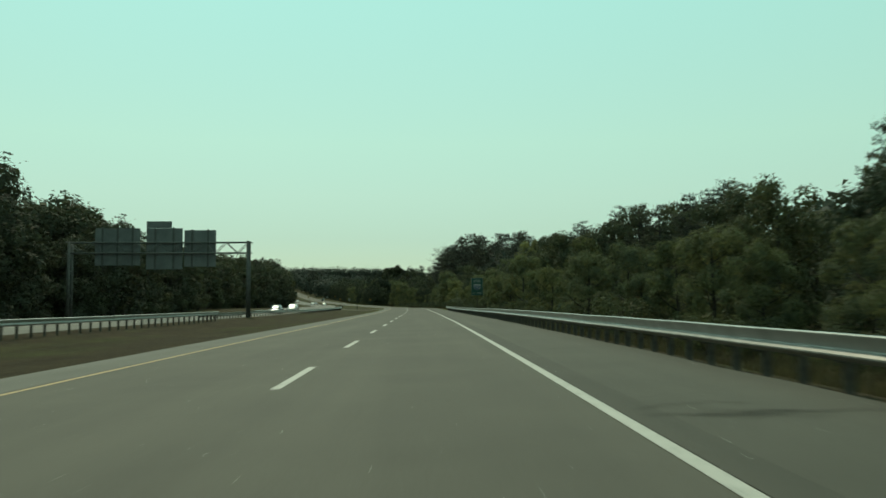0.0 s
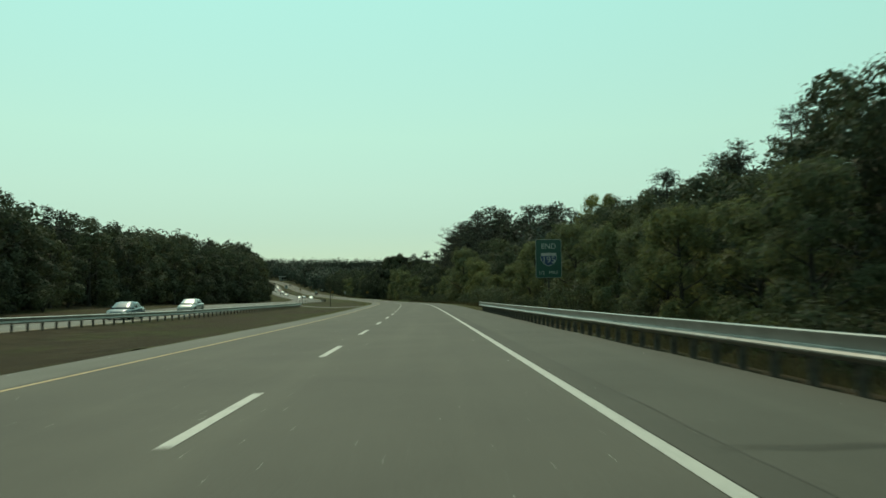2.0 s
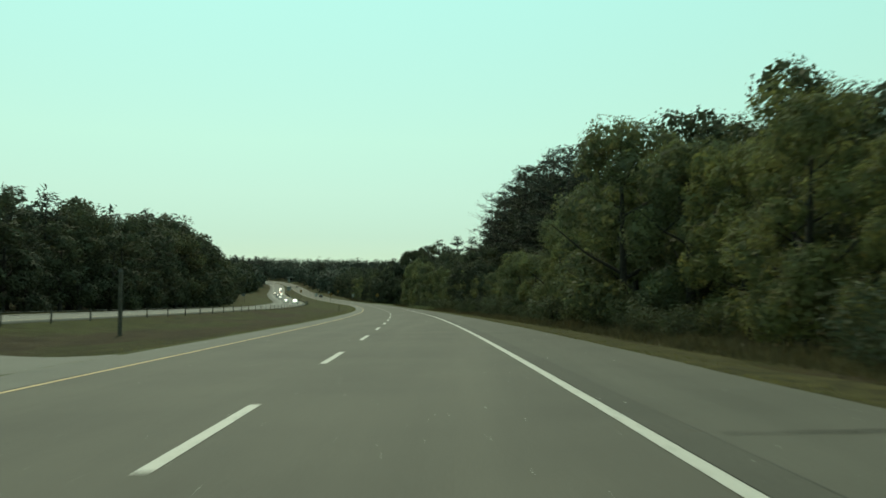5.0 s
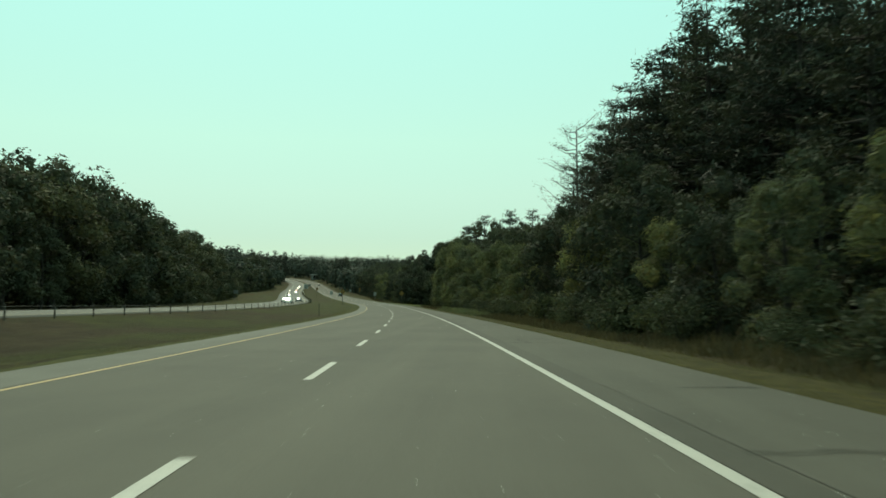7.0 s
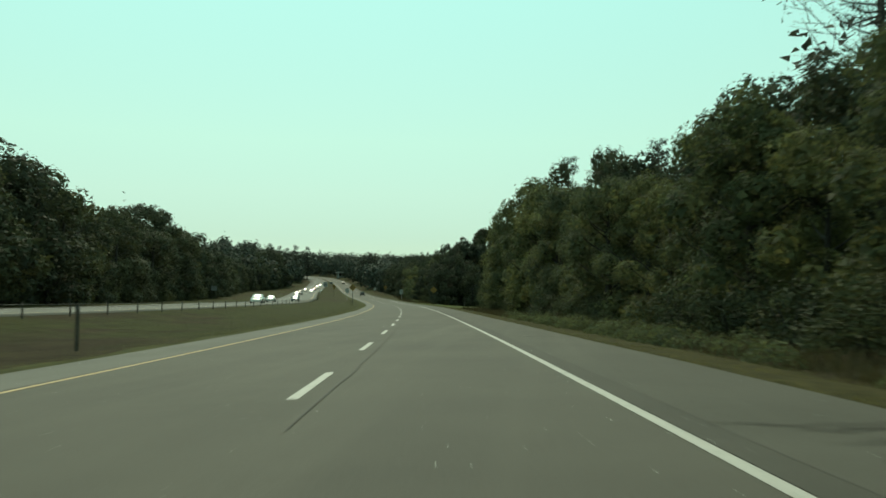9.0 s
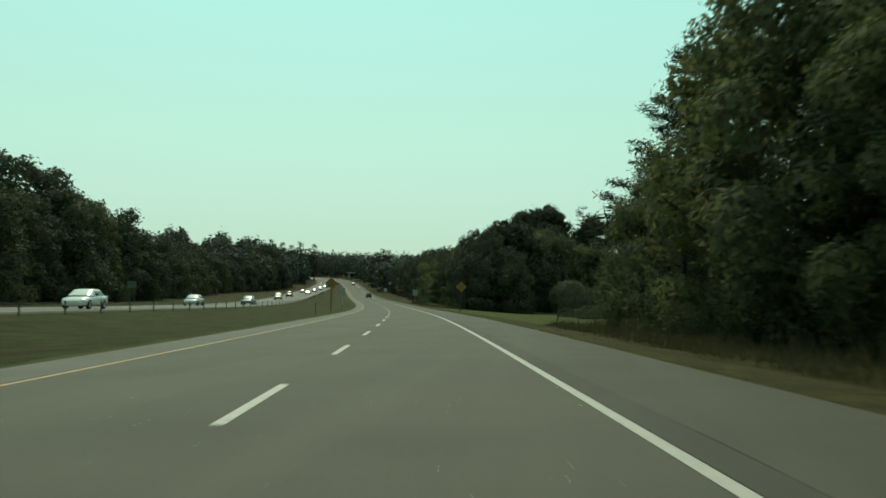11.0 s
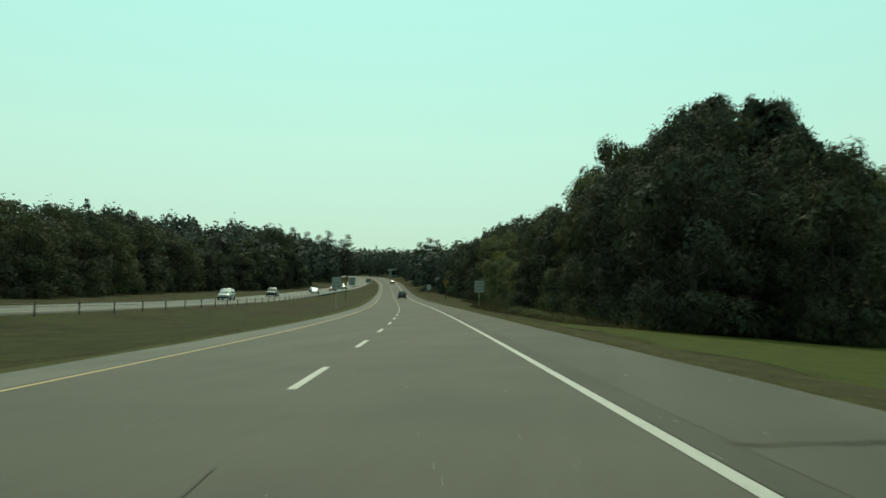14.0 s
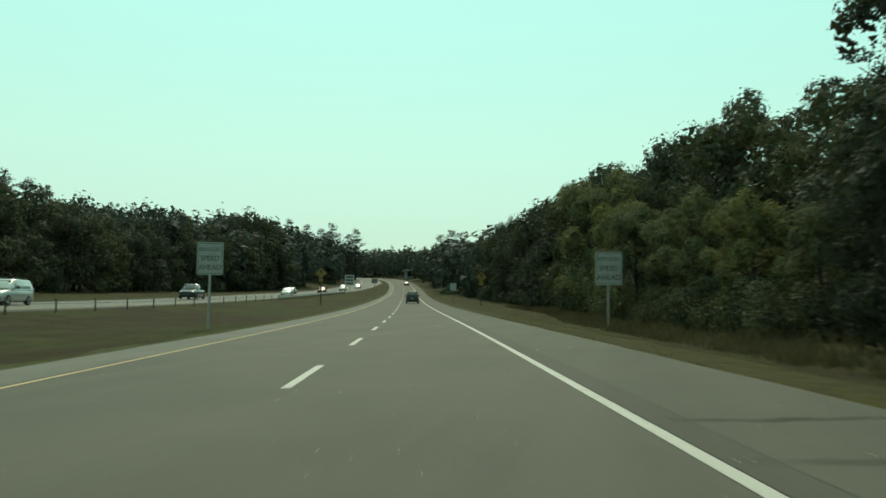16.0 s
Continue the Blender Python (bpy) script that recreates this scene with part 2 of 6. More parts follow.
def ground_mat():
    """Mown verge: brown dry grass at the start of the median, greener further on, with bare patches."""
    m, nt, b = material("verge_grass", 0.95, 0, 0.1)
    v = coords(nt)
    blades = noise_of(nt, 14.0, 4.0, v, 0.7)
    patches = noise_of(nt, 0.16, 6.0, coords(nt, (1.0, 0.35, 1.0)), 0.68)
    big = noise_of(nt, 0.03, 3.0, v)
    green = ramp(nt, blades, [(0.25, (0.020, 0.021, 0.008)), (0.55, (0.052, 0.052, 0.018)), (0.85, (0.098, 0.092, 0.036))])
    dry = ramp(nt, blades, [(0.25, (0.022, 0.016, 0.010)), (0.55, (0.050, 0.037, 0.021)), (0.85, (0.092, 0.070, 0.039))])
    sep = nt.nodes.new("ShaderNodeSeparateXYZ")
    nt.links.new(v, sep.inputs[0])
    far = nt.nodes.new("ShaderNodeMapRange")
    far.inputs[2].default_value = 800.0
    nt.links.new(sep.outputs[1], far.inputs[0])
    lush = ramp(nt, far.outputs[0], [(0.10, (0.05, 0.05, 0.05)), (0.42, (0.25, 0.25, 0.25)), (0.54, (0.60, 0.60, 0.60)), (0.68, (0.60, 0.60, 0.60)), (0.78, (0.34, 0.34, 0.34))])
    along = nt.nodes.new("ShaderNodeMath")
    along.operation = 'ADD'
    along.inputs[1].default_value = -0.38
    nt.links.new(lush, along.inputs[0])
    add = nt.nodes.new("ShaderNodeMath")
    nt.links.new(along.outputs[0], add.inputs[0])
    nt.links.new(ramp(nt, patches, [(0.36, (0, 0, 0)), (0.64, (1, 1, 1))]), add.inputs[1])
    add2 = nt.nodes.new("ShaderNodeMath")
    add2.operation = 'MULTIPLY_ADD'
    add2.inputs[1].default_value = 0.35
    nt.links.new(big, add2.inputs[0])
    nt.links.new(add.outputs[0], add2.inputs[2])
    col = mix(nt, dry, green, ramp(nt, add2.outputs[0], [(0.32, (0, 0, 0)), (0.78, (1, 1, 1))]))
    worn = noise_of(nt, 0.7, 6.0, coords(nt, (1.0, 0.5, 1.0)), 0.7)
    col = mix(nt, col, ramp(nt, worn, [(0.3, (0.62, 0.60, 0.58)), (0.7, (1.3, 1.28, 1.2))]), 1.0, "MULTIPLY")
    nt.links.new(col, b.inputs["Base Color"])
    bump(nt, b, blades, 1.0, 0.08)
    return m


ASPHALT = asphalt_mat("asphalt", (0.068, 0.061, 0.051), (0.088, 0.079, 0.065))
SHOULDER = asphalt_mat("shoulder_asphalt", (0.060, 0.055, 0.045), (0.078, 0.071, 0.059))
DARK_ASPHALT = asphalt_mat("dark_asphalt", (0.049, 0.045, 0.037), (0.064, 0.058, 0.048))
INNER = asphalt_mat("inner_shoulder_asphalt", (0.096, 0.090, 0.080), (0.126, 0.118, 0.104))
# paler asphalt copy, sunlight on the far carriageway put into the colour
OPPOSITE = asphalt_mat("sunlit_old_asphalt", (0.110, 0.105, 0.096), (0.145, 0.138, 0.126))
SEAL = simple("crack_sealant", (0.016, 0.016, 0.015), (0.040, 0.039, 0.037), 3.0, 0.95, 0, 0, 0.05)
JOINT = simple("worn_joint", (0.040, 0.037, 0.031), (0.060, 0.055, 0.046), 2.0, 0.8, 0, 0, 0.34)
WHITE_LINE = paint_mat("white_road_paint", (0.42, 0.395, 0.37), (0.22, 0.21, 0.195))
YELLOW_LINE = paint_mat("yellow_road_paint", (0.42, 0.28, 0.13), (0.21, 0.155, 0.09))
VERGE = ground_mat()
GALV = simple("galvanised_steel", (0.30, 0.295, 0.28), (0.44, 0.43, 0.415), 2.5, 0.34, 0.7, 0, 0.5)
DULL_STEEL = simple("weathered_steel", (0.045, 0.045, 0.045), (0.10, 0.10, 0.095), 4.0, 0.65, 0.3)
TRUSS_STEEL = simple("dull_galvanised_truss", (0.085, 0.09, 0.088), (0.15, 0.155, 0.15), 3.0, 0.55, 0.4)
WOOD_POST = simple("weathered_wood_post", (0.032, 0.027, 0.021), (0.085, 0.072, 0.058), 7.0, 0.85, 0, 0.4)
SIGN_BACK = simple("bare_aluminium_sign_back", (0.085, 0.092, 0.096), (0.135, 0.143, 0.148), 0.8, 0.6, 0.2)
SIGN_GREEN = simple("green_sign_sheeting", (0.003, 0.033, 0.024), (0.004, 0.045, 0.032), 1.5, 0.4)
# white made grey: shade of the backlit sign faces put into the colour
SIGN_WHITE = simple("dimmed_white_sheeting", (0.26, 0.265, 0.26), (0.33, 0.335, 0.33), 2.0, 0.4)
# legend white dimmed, shade on the backlit sign put into the colour
LEGEND = simple("dimmed_sign_legend", (0.23, 0.24, 0.23), (0.31, 0.32, 0.31), 2.0, 0.5)
LAWN = simple("lawn_grass", (0.028, 0.034, 0.005), (0.062, 0.070, 0.010), 1.2, 0.95, 0, 0.8, 0.1, 8.0)
SIGN_YELLOW = simple("yellow_sign_sheeting", (0.165, 0.088, 0.008), (0.215, 0.113, 0.010), 2.0, 0.5)
SIGN_BLACK = simple("black_sign_ink", (0.012, 0.012, 0.012), (0.022, 0.022, 0.022), 2.0, 0.5)
SIGN_BLUE = simple("blue_sign_sheeting", (0.007, 0.018, 0.066), (0.009, 0.024, 0.086), 2.0, 0.4)
BARK = simple("bark", (0.014, 0.012, 0.010), (0.040, 0.034, 0.028), 5.0, 0.95, 0, 0.9)
DEAD_BARK = simple("bare_grey_bark", (0.040, 0.038, 0.034), (0.085, 0.080, 0.072), 5.0, 0.95, 0, 0.6)
# near trees' leaves: lightened, the light they lack put into the colour
LEAF_OAK = leaf_mat("lit_oak_leaves", (0.076, 0.083, 0.052), (0.096, 0.105, 0.064), (0.120, 0.127, 0.075), 0.42)
# darker leaf copy for trees further back, their shade put into the colour
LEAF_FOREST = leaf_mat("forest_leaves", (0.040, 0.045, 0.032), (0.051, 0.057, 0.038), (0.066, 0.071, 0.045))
# forest leaves lightened for the second row, light put into the colour
LEAF_WOOD = leaf_mat("lit_forest_leaves", (0.046, 0.052, 0.034), (0.057, 0.064, 0.041), (0.071, 0.077, 0.048))
# darkened oak leaf copy, the grove's shade put into the colour
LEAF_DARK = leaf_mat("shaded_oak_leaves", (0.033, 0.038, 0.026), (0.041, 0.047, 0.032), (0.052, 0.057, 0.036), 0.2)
# near maples lightened the same way, light put into the colour
LEAF_MAPLE = leaf_mat("lit_maple_leaves", (0.080, 0.089, 0.052), (0.104, 0.113, 0.064), (0.135, 0.139, 0.075), 0.42)
LEAF_PINE = leaf_mat("pine_needles", (0.030, 0.036, 0.029), (0.039, 0.046, 0.036), (0.049, 0.056, 0.042), 0.15)
# far leaves tinted blue-grey, haze of the distance put into the colour
LEAF_FAR = leaf_mat("haze_tinted_foliage", (0.040, 0.048, 0.042), (0.052, 0.061, 0.050), (0.062, 0.071, 0.055), 0.2)
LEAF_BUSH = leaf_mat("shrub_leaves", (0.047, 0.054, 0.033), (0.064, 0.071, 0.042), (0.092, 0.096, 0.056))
LEAF_GREY = leaf_mat("grey_green_leaves", (0.058, 0.066, 0.044), (0.080, 0.088, 0.059), (0.106, 0.112, 0.076))
DRY_VERGE = simple("dry_verge_grass", (0.022, 0.019, 0.008), (0.068, 0.058, 0.021), 2.2, 0.95, 0, 0.9, 0.1, 8.0)
GREEN_VERGE = simple("green_verge_grass", (0.024, 0.024, 0.008), (0.076, 0.074, 0.022), 2.0, 0.95, 0, 0.9, 0.1, 8.0)
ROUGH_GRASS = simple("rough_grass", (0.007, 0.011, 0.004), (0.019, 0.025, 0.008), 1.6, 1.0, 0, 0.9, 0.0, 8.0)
BRUSH = leaf_mat("dry_brush", (0.046, 0.040, 0.025), (0.066, 0.056, 0.033), (0.090, 0.076, 0.046), 0.3)
BLADE = leaf_mat("verge_grass_blades", (0.090, 0.085, 0.042), (0.115, 0.105, 0.050), (0.140, 0.125, 0.060), 0.5)


# ---- mesh building ----
class Shape:
    """Collects corners and faces of one mesh."""

    def __init__(self):
        self.v, self.f, self.smooth = [], [], []

    def add(self, verts, faces, smooth=False):
        n = len(self.v)
        self.v += [tuple(p) for p in verts]
        self.f += [tuple(i + n for i in q) for q in faces]
        self.smooth += [smooth] * len(faces)
        return self

    def box(self, x0, y0, z0, x1, y1, z1, bevel=0.0):
        b = min(bevel, (x1 - x0) / 2.01, (y1 - y0) / 2.01, (z1 - z0) / 2.01)
        if b <= 0:
            vs = [(x, y, z) for z in (z0, z1) for x, y in ((x0, y0), (x1, y0), (x1, y1), (x0, y1))]
            return self.add(vs, [(3, 2, 1, 0), (4, 5, 6, 7), (0, 1, 5, 4), (1, 2, 6, 5), (2, 3, 7, 6), (3, 0, 4, 7)])
        rings = [(z0, b), (z0 + b, 0), (z1 - b, 0), (z1, b)]
        vs = []
        for z, i in rings:
            vs += [(x0 + b + 0, y0 + i, z), (x1 - b, y0 + i, z), (x1 - i, y0 + b, z), (x1 - i, y1 - b, z), (x1 - b, y1 - i, z), (x0 + b, y1 - i, z), (x0 + i, y1 - b, z), (x0 + i, y0 + b, z)]
        fs = [tuple(range(7, -1, -1)), tuple(range(24, 32))]
        for k in range(3):
            fs += [(k * 8 + i, k * 8 + (i + 1) % 8, k * 8 + 8 + (i + 1) % 8, k * 8 + 8 + i) for i in range(8)]
        return self.add(vs, fs)

    def tube(self, points, radii, n=8, caps=True):
        """A round bar along the points."""
        pts = [Vector(p) for p in points]
        rings = []
        for i, p in enumerate(pts):
            d = (pts[min(i + 1, len(pts) - 1)] - pts[max(i - 1, 0)]).normalized()
            a = d.cross(Vector((0, 0, 1)) if abs(d.z) < 0.9 else Vector((1, 0, 0))).normalized()
            c = d.cross(a)
            rings.append([p + (a * math.cos(k * math.tau / n) + c * math.sin(k * math.tau / n)) * radii[i] for k in range(n)])
        fs = []
        for i in range(len(pts) - 1):
            fs += [(i * n + k, i * n + n + k, i * n + n + (k + 1) % n, i * n + (k + 1) % n) for k in range(n)]
        if caps:
            fs += [tuple(range(n)), tuple(range(len(pts) * n - 1, (len(pts) - 1) * n - 1, -1))]
        return self.add([q for r in rings for q in r], fs, True)

    def prism(self, outline, axis, a, b):
        """A flat outline drawn out along an axis from a to b. outline: pairs in the other two axes, in order."""
        n = len(outline)
        put = {"x": lambda u, w, t: (t, u, w), "y": lambda u, w, t: (u, t, w), "z": lambda u, w, t: (u, w, t)}[axis]
        vs = [put(u, w, t) for t in (a, b) for u, w in outline]
        fs = [tuple(range(n)), tuple(range(2 * n - 1, n - 1, -1))] + [(i, n + i, n + (i + 1) % n, (i + 1) % n) for i in range(n)]
        return self.add(vs, fs)

    def strip(self, rows, smooth=False):
        """A skin through rows of corners, each row as long."""
        n = len(rows[0])
        return self.add([p for r in rows for p in r], [(i * n + k, i * n + k + 1, (i + 1) * n + k + 1, (i + 1) * n + k) for i in range(len(rows) - 1) for k in range(n - 1)], smooth)

    def mesh(self, name, mat):
        me = bpy.data.meshes.new(name)
        me.from_pydata(self.v, [], self.f)
        me.materials.append(mat)
        me.polygons.foreach_set("use_smooth", self.smooth)
        b = bmesh.new()
        b.from_mesh(me)
        bmesh.ops.recalc_face_normals(b, faces=b.faces)
        b.to_mesh(me)
        b.free()
        me.update()
        return me


def raw_mesh(name, verts, faces, mat, smooth=False):
    """A large mesh from arrays of corners and of equal-sided faces."""
    me = bpy.data.meshes.new(name)
    k = faces.shape[1]
    me.vertices.add(len(verts))
    me.vertices.foreach_set("co", np.asarray(verts, np.float32).ravel())
    me.loops.add(faces.size)
    me.loops.foreach_set("vertex_index", faces.astype(np.int32).ravel())
    me.polygons.add(len(faces))
    me.polygons.foreach_set("loop_start", np.arange(0, faces.size, k, dtype=np.int32))
    me.polygons.foreach_set("use_smooth", np.full(len(faces), smooth))
    me.materials.append(mat)
    me.update(calc_edges=True)
    me.validate()
    return me


def part(name, shape, mat, parent=None, label="", m=None):
    ob = new(name, shape.mesh(name, mat) if isinstance(shape, Shape) else shape)
    if parent is not None:
        ob.parent = parent
    if m is not None:
        ob.matrix_basis = m
    return tagged(ob, label)


def thing(name, m, label, category, group="", kind=""):
    ob = new(name)
    ob.empty_display_size = 0.2
    ob.matrix_basis = m
    return tagged(ob, label, category, group, kind)


def lettering(text, size, mat, parent, m, label="", name="lettering"):
    c = bpy.data.curves.new(name, 'FONT')
    c.body, c.size, c.align_x, c.align_y, c.extrude = text, size, 'CENTER', 'CENTER', 0.003
    tmp = new("tmp", c)
    me = bpy.data.meshes.new_from_object(tmp.evaluated_get(bpy.context.evaluated_depsgraph_get()))
    bpy.data.objects.remove(tmp)
    me.materials.clear()
    me.materials.append(mat)
    return part(name, me, mat, parent, label, m)


# ---- ground: one sheet to the horizon ----
def build_ground():
    ss = np.r_[[-700.0], np.arange(-60, 1000, 6.0), np.arange(1000, 1500, 25.0), [1700, 2000, 2600]]
    rows = []
    for s in ss:
        e = float(opp_edge(s))
        f = e - OPP_W
        lat = np.r_[np.linspace(-1, 0, 6)[:-1] ** 3 * 1500 - 140 + f, f - np.array([140, 90, 55, 40, 24, 14, 9, 6, 3.5, 2, 0.9, 0.0]), [f + 0.3, (e + f) / 2, e - 0.3],
                    e + (L_EDGE - e) * np.linspace(0, 1, 13), [L_EDGE + 0.3, 0, R_EDGE - 0.3], R_EDGE + np.array([0, 0.5, 1.2, 2, 3.2, 4.5, 6.5, 9, 13, 17, 21, 25, 30, 36, 42, 50, 90, 140]),
                    R_EDGE + 140 + np.linspace(0, 1, 6)[1:] ** 3 * 1500]
        inner = np.clip(lat, f - 140, R_EDGE + 140)
        p = place_many(s, inner)
        out = lat - inner
        p[:, 0] += out * math.cos(radians(8))
        p[:, 1] += out * math.sin(radians(8))
        p[:, 2] += np.abs(out) * 0.01
        near = np.abs(lat) < 120
        p[:, 2] += np.where(near & ((lat > R_EDGE + 0.4) | (lat < L_EDGE - 1)) & ((lat < f - 1) | (lat > e + 0.5)), [0.05 * noise.noise(Vector((x * 0.35, y * 0.35, 0))) for x, y, _ in p], 0)
        rows.append(p)
    v = np.concatenate(rows)
    n = len(rows[0])
    i, j = np.meshgrid(np.arange(len(rows) - 1), np.arange(n - 1), indexing="ij")
    a = (i * n + j).ravel()
    tagged(new("ground", raw_mesh("ground", v, np.stack([a, a + 1, a + n + 1, a + n], 1), VERGE, True)), "mown roadside grass, brown in the median and greener further on", "grass", kind="structure")


def ribbon(name, s0, s1, latfun, dz, mat, step=5.0, parent=None, thick=0.0):
    """A band of pavement or paint along the road between two sides."""
    ss = np.unique(np.r_[np.arange(s0, s1, step), s1])
    lat = np.array([latfun(s) for s in ss])
    k = lat.shape[1]
    p = np.stack([place_many(ss, lat[:, c], dz(ss) if callable(dz) else dz) for c in range(k)], 1)
    if thick:
        lo0, lo1 = p[:, :1].copy(), p[:, -1:].copy()
        lo0[..., 2] -= thick
        lo1[..., 2] -= thick
        p = np.concatenate([lo0, p, lo1], 1)
        k += 2
    i, j = np.meshgrid(np.arange(len(ss) - 1), np.arange(k - 1), indexing="ij")
    a = (i * k + j).ravel()
    ob = new(name, raw_mesh(name, p.reshape(-1, 3), np.stack([a, a + 1, a + k + 1, a + k], 1), mat, True))
    if parent is not None:
        ob.parent = parent
    return ob


def jitter(s, seed, amp):
    return amp * noise.noise(Vector((s * 0.45, seed, 0.3)))


def build_road():
    road = tagged(ribbon("road", -60, 1400, lambda s: [L_EDGE + jitter(s, 1, 0.06), -5.5, -1.8, 1.82, R_EDGE + jitter(s, 2, 0.08)], 0.0, ASPHALT, 2.5, thick=0.12),
                  "two-lane grey asphalt carriageway with paved shoulders", "road", kind="structure")
    tagged(ribbon("edge_line", -60, 1400, lambda s: [1.755, 1.89], 0.005, WHITE_LINE, 5.0, road), "solid white edge line")
    tagged(ribbon("median_line", -60, 1400, lambda s: [-5.55, -5.45], 0.005, YELLOW_LINE, 5.0, road), "solid yellow edge line")
    for i in range(-6, 95):
        s = DASH_S + DASH_C * i
        ribbon("lane_dash", s, s + DASH_L, lambda s: [-1.915, -1.785], 0.005, WHITE_LINE, 2.0, road)
    tagged(ribbon("shoulder", -60, 1400, lambda s: [2.25 + jitter(s, 14, 0.025), 3.2, R_EDGE - 0.02 + jitter(s, 2, 0.08)], 0.004, SHOULDER, 2.5, road), "paler paved shoulder")
    tagged(ribbon("inner_shoulder", -60, 1400, lambda s: [L_EDGE + 0.02 + jitter(s, 1, 0.06), -6.2, -5.62], 0.004, INNER, 2.5, road), "paler narrow inner shoulder")
    tagged(ribbon("edge_strip", -60, 1400, lambda s: [1.90, 2.0, 2.275 + jitter(s, 14, 0.03)], 0.0065, DARK_ASPHALT, 2.5, road), "darker strip of asphalt beside the edge line")
    # worn longitudinal joints
    for lat, w, a, b, seed in ((-1.50, 0.015, 90, 700, 5), (2.275, 0.007, 20, 700, 9)):
        for k in range(int((b - a) / 18)):
            s0 = a + 18 * k
            if (seed == 9 or noise.noise(Vector((k * 0.7, seed, 0))) > -0.22) and (seed == 9 or 330 < s0 < 366 or 430 < s0 < 520 or 585 < s0 < 640):
                ribbon("joint_crack", s0, s0 + (18.0 if seed == 9 else 17.0), lambda s: [lat - w * (0.5 + 0.9 * abs(jitter(s * 3, seed, 1))) + jitter(s, seed + 1, 0.05), lat + w * (0.5 + 0.9 * abs(jitter(s * 3, seed + 3, 1))) + jitter(s, seed + 1, 0.05)], 0.0085, JOINT, 0.8, road)
    for s, la, lb, w, seed in CRACKS:
        n = 14
        pts = [(s + 0.5 * noise.noise(Vector((k * 0.33, seed, 0))) * (0.25 + w * 4), la + (lb - la) * k / (n - 1)) for k in range(n)]
        rows = []
        for k, (a, l) in enumerate(pts):
            d = w * (0.45 + 1.9 * abs(noise.noise(Vector((k * 0.45, seed + 7.3, 0.4))))) * (0.35 + 0.65 * math.sin(math.pi * (k + 0.4) / n))
            rows.append([place(a - d, l, 0.0085), place(a + d, l, 0.0085)])
        part("crack", Shape().strip(rows), SEAL, road)
    build_cracks(road)
    opp = tagged(ribbon("opposite_road", -60, 1400, lambda s: [opp_edge(s) - OPP_W, opp_edge(s) - OPP_W + 3.0, opp_edge(s) - 1.5, opp_edge(s)], opp_z, OPPOSITE, 5.0, thick=0.2),
                 "grey asphalt carriageway for oncoming traffic beyond the median", "road", kind="structure")
    tagged(ribbon("edge_line", -60, 1400, lambda s: [opp_edge(s) - 1.35, opp_edge(s) - 1.2], lambda s: opp_z(s) + 0.006, YELLOW_LINE, 10.0, opp), "solid yellow edge line")
    tagged(ribbon("edge_line", -60, 1400, lambda s: [opp_edge(s) - 8.8, opp_edge(s) - 8.65], lambda s: opp_z(s) + 0.006, WHITE_LINE, 10.0, opp), "solid white edge line")
    for i in range(8, 95):
        s = DASH_C * i
        ribbon("lane_dash", s, s + DASH_L, lambda s: [opp_edge(s) - 5.1, opp_edge(s) - 4.95], lambda s: opp_z(s) + 0.006, WHITE_LINE, 3.0, opp)


DASH_S, DASH_C, DASH_L = 11.1, 10.1, 3.75
# transverse cracks: station, from lat, to lat, half width, seed
CRACKS = [(7.6, 2, 4.2, 0.03, 1), (26, 2.15, 4.4, 0.02, 2), (44.3, 2.05, 4.4, 0.02, 3), (62.8, 2.15, 4.4, 0.02, 4), (81, 2.1, 4.4, 0.02, 5), (99.8, 2.15, 4.4, 0.025, 6), (120.5, 2.3, 4.4, 0.02, 7), (118.8, 2.2, 4.4, 0.025, 8), (140.5, 2.7, 4.4, 0.03, 9), (137.8, 2.2, 4.4, 0.03, 10),
          (158.3, 2.4, 3.5, 0.035, 11), (155.5, 2.1, 4.4, 0.03, 12), (160.3, 2.9, 3.6, 0.03, 13), (176, 2.3, 4.4, 0.025, 14), (194, 2.4, 4.4, 0.025, 15), (212, 2.3, 4.4, 0.03, 16), (231, 2.4, 4.4, 0.03, 17), (250.3, 2.15, 4.4, 0.03, 18), (272.5, 3.2, 4.3, 0.03, 19), (267.5, 2.2, 4.4, 0.03, 20),
          (288.3, 2.3, 4.4, 0.035, 21), (285.8, 2.1, 4.4, 0.03, 22), (307, 2.3, 4.4, 0.035, 23), (323.8, 2.2, 4.4, 0.03, 24), (342.3, 2.2, 4.4, 0.03, 25), (362, 2.3, 4.4, 0.03, 26), (381, 2.3, 4.4, 0.03, 27), (400, 2.4, 4.4, 0.03, 28), (425, 2.3, 4.4, 0.03, 29), (449, 2.2, 4.4, 0.03, 30),
          (470.8, 2.8, 4.4, 0.03, 31), (489.8, 2.9, 4.4, 0.03, 32), (507.3, 2.7, 4.4, 0.03, 33), (521.8, 2.2, 4.4, 0.05, 34), (539.8, 2.1, 4.4, 0.03, 35), (559.5, 2.4, 4.4, 0.03, 36), (573.5, 2.1, 4.4, 0.03, 37), (593.8, 2.1, 4.4, 0.03, 38), (591.8, 1.95, 4.4, 0.022, 39), (612, 2.2, 4.4, 0.03, 40),
          (630, 2.4, 4.2, 0.03, 41), (660, 2.4, 4.2, 0.03, 42)]
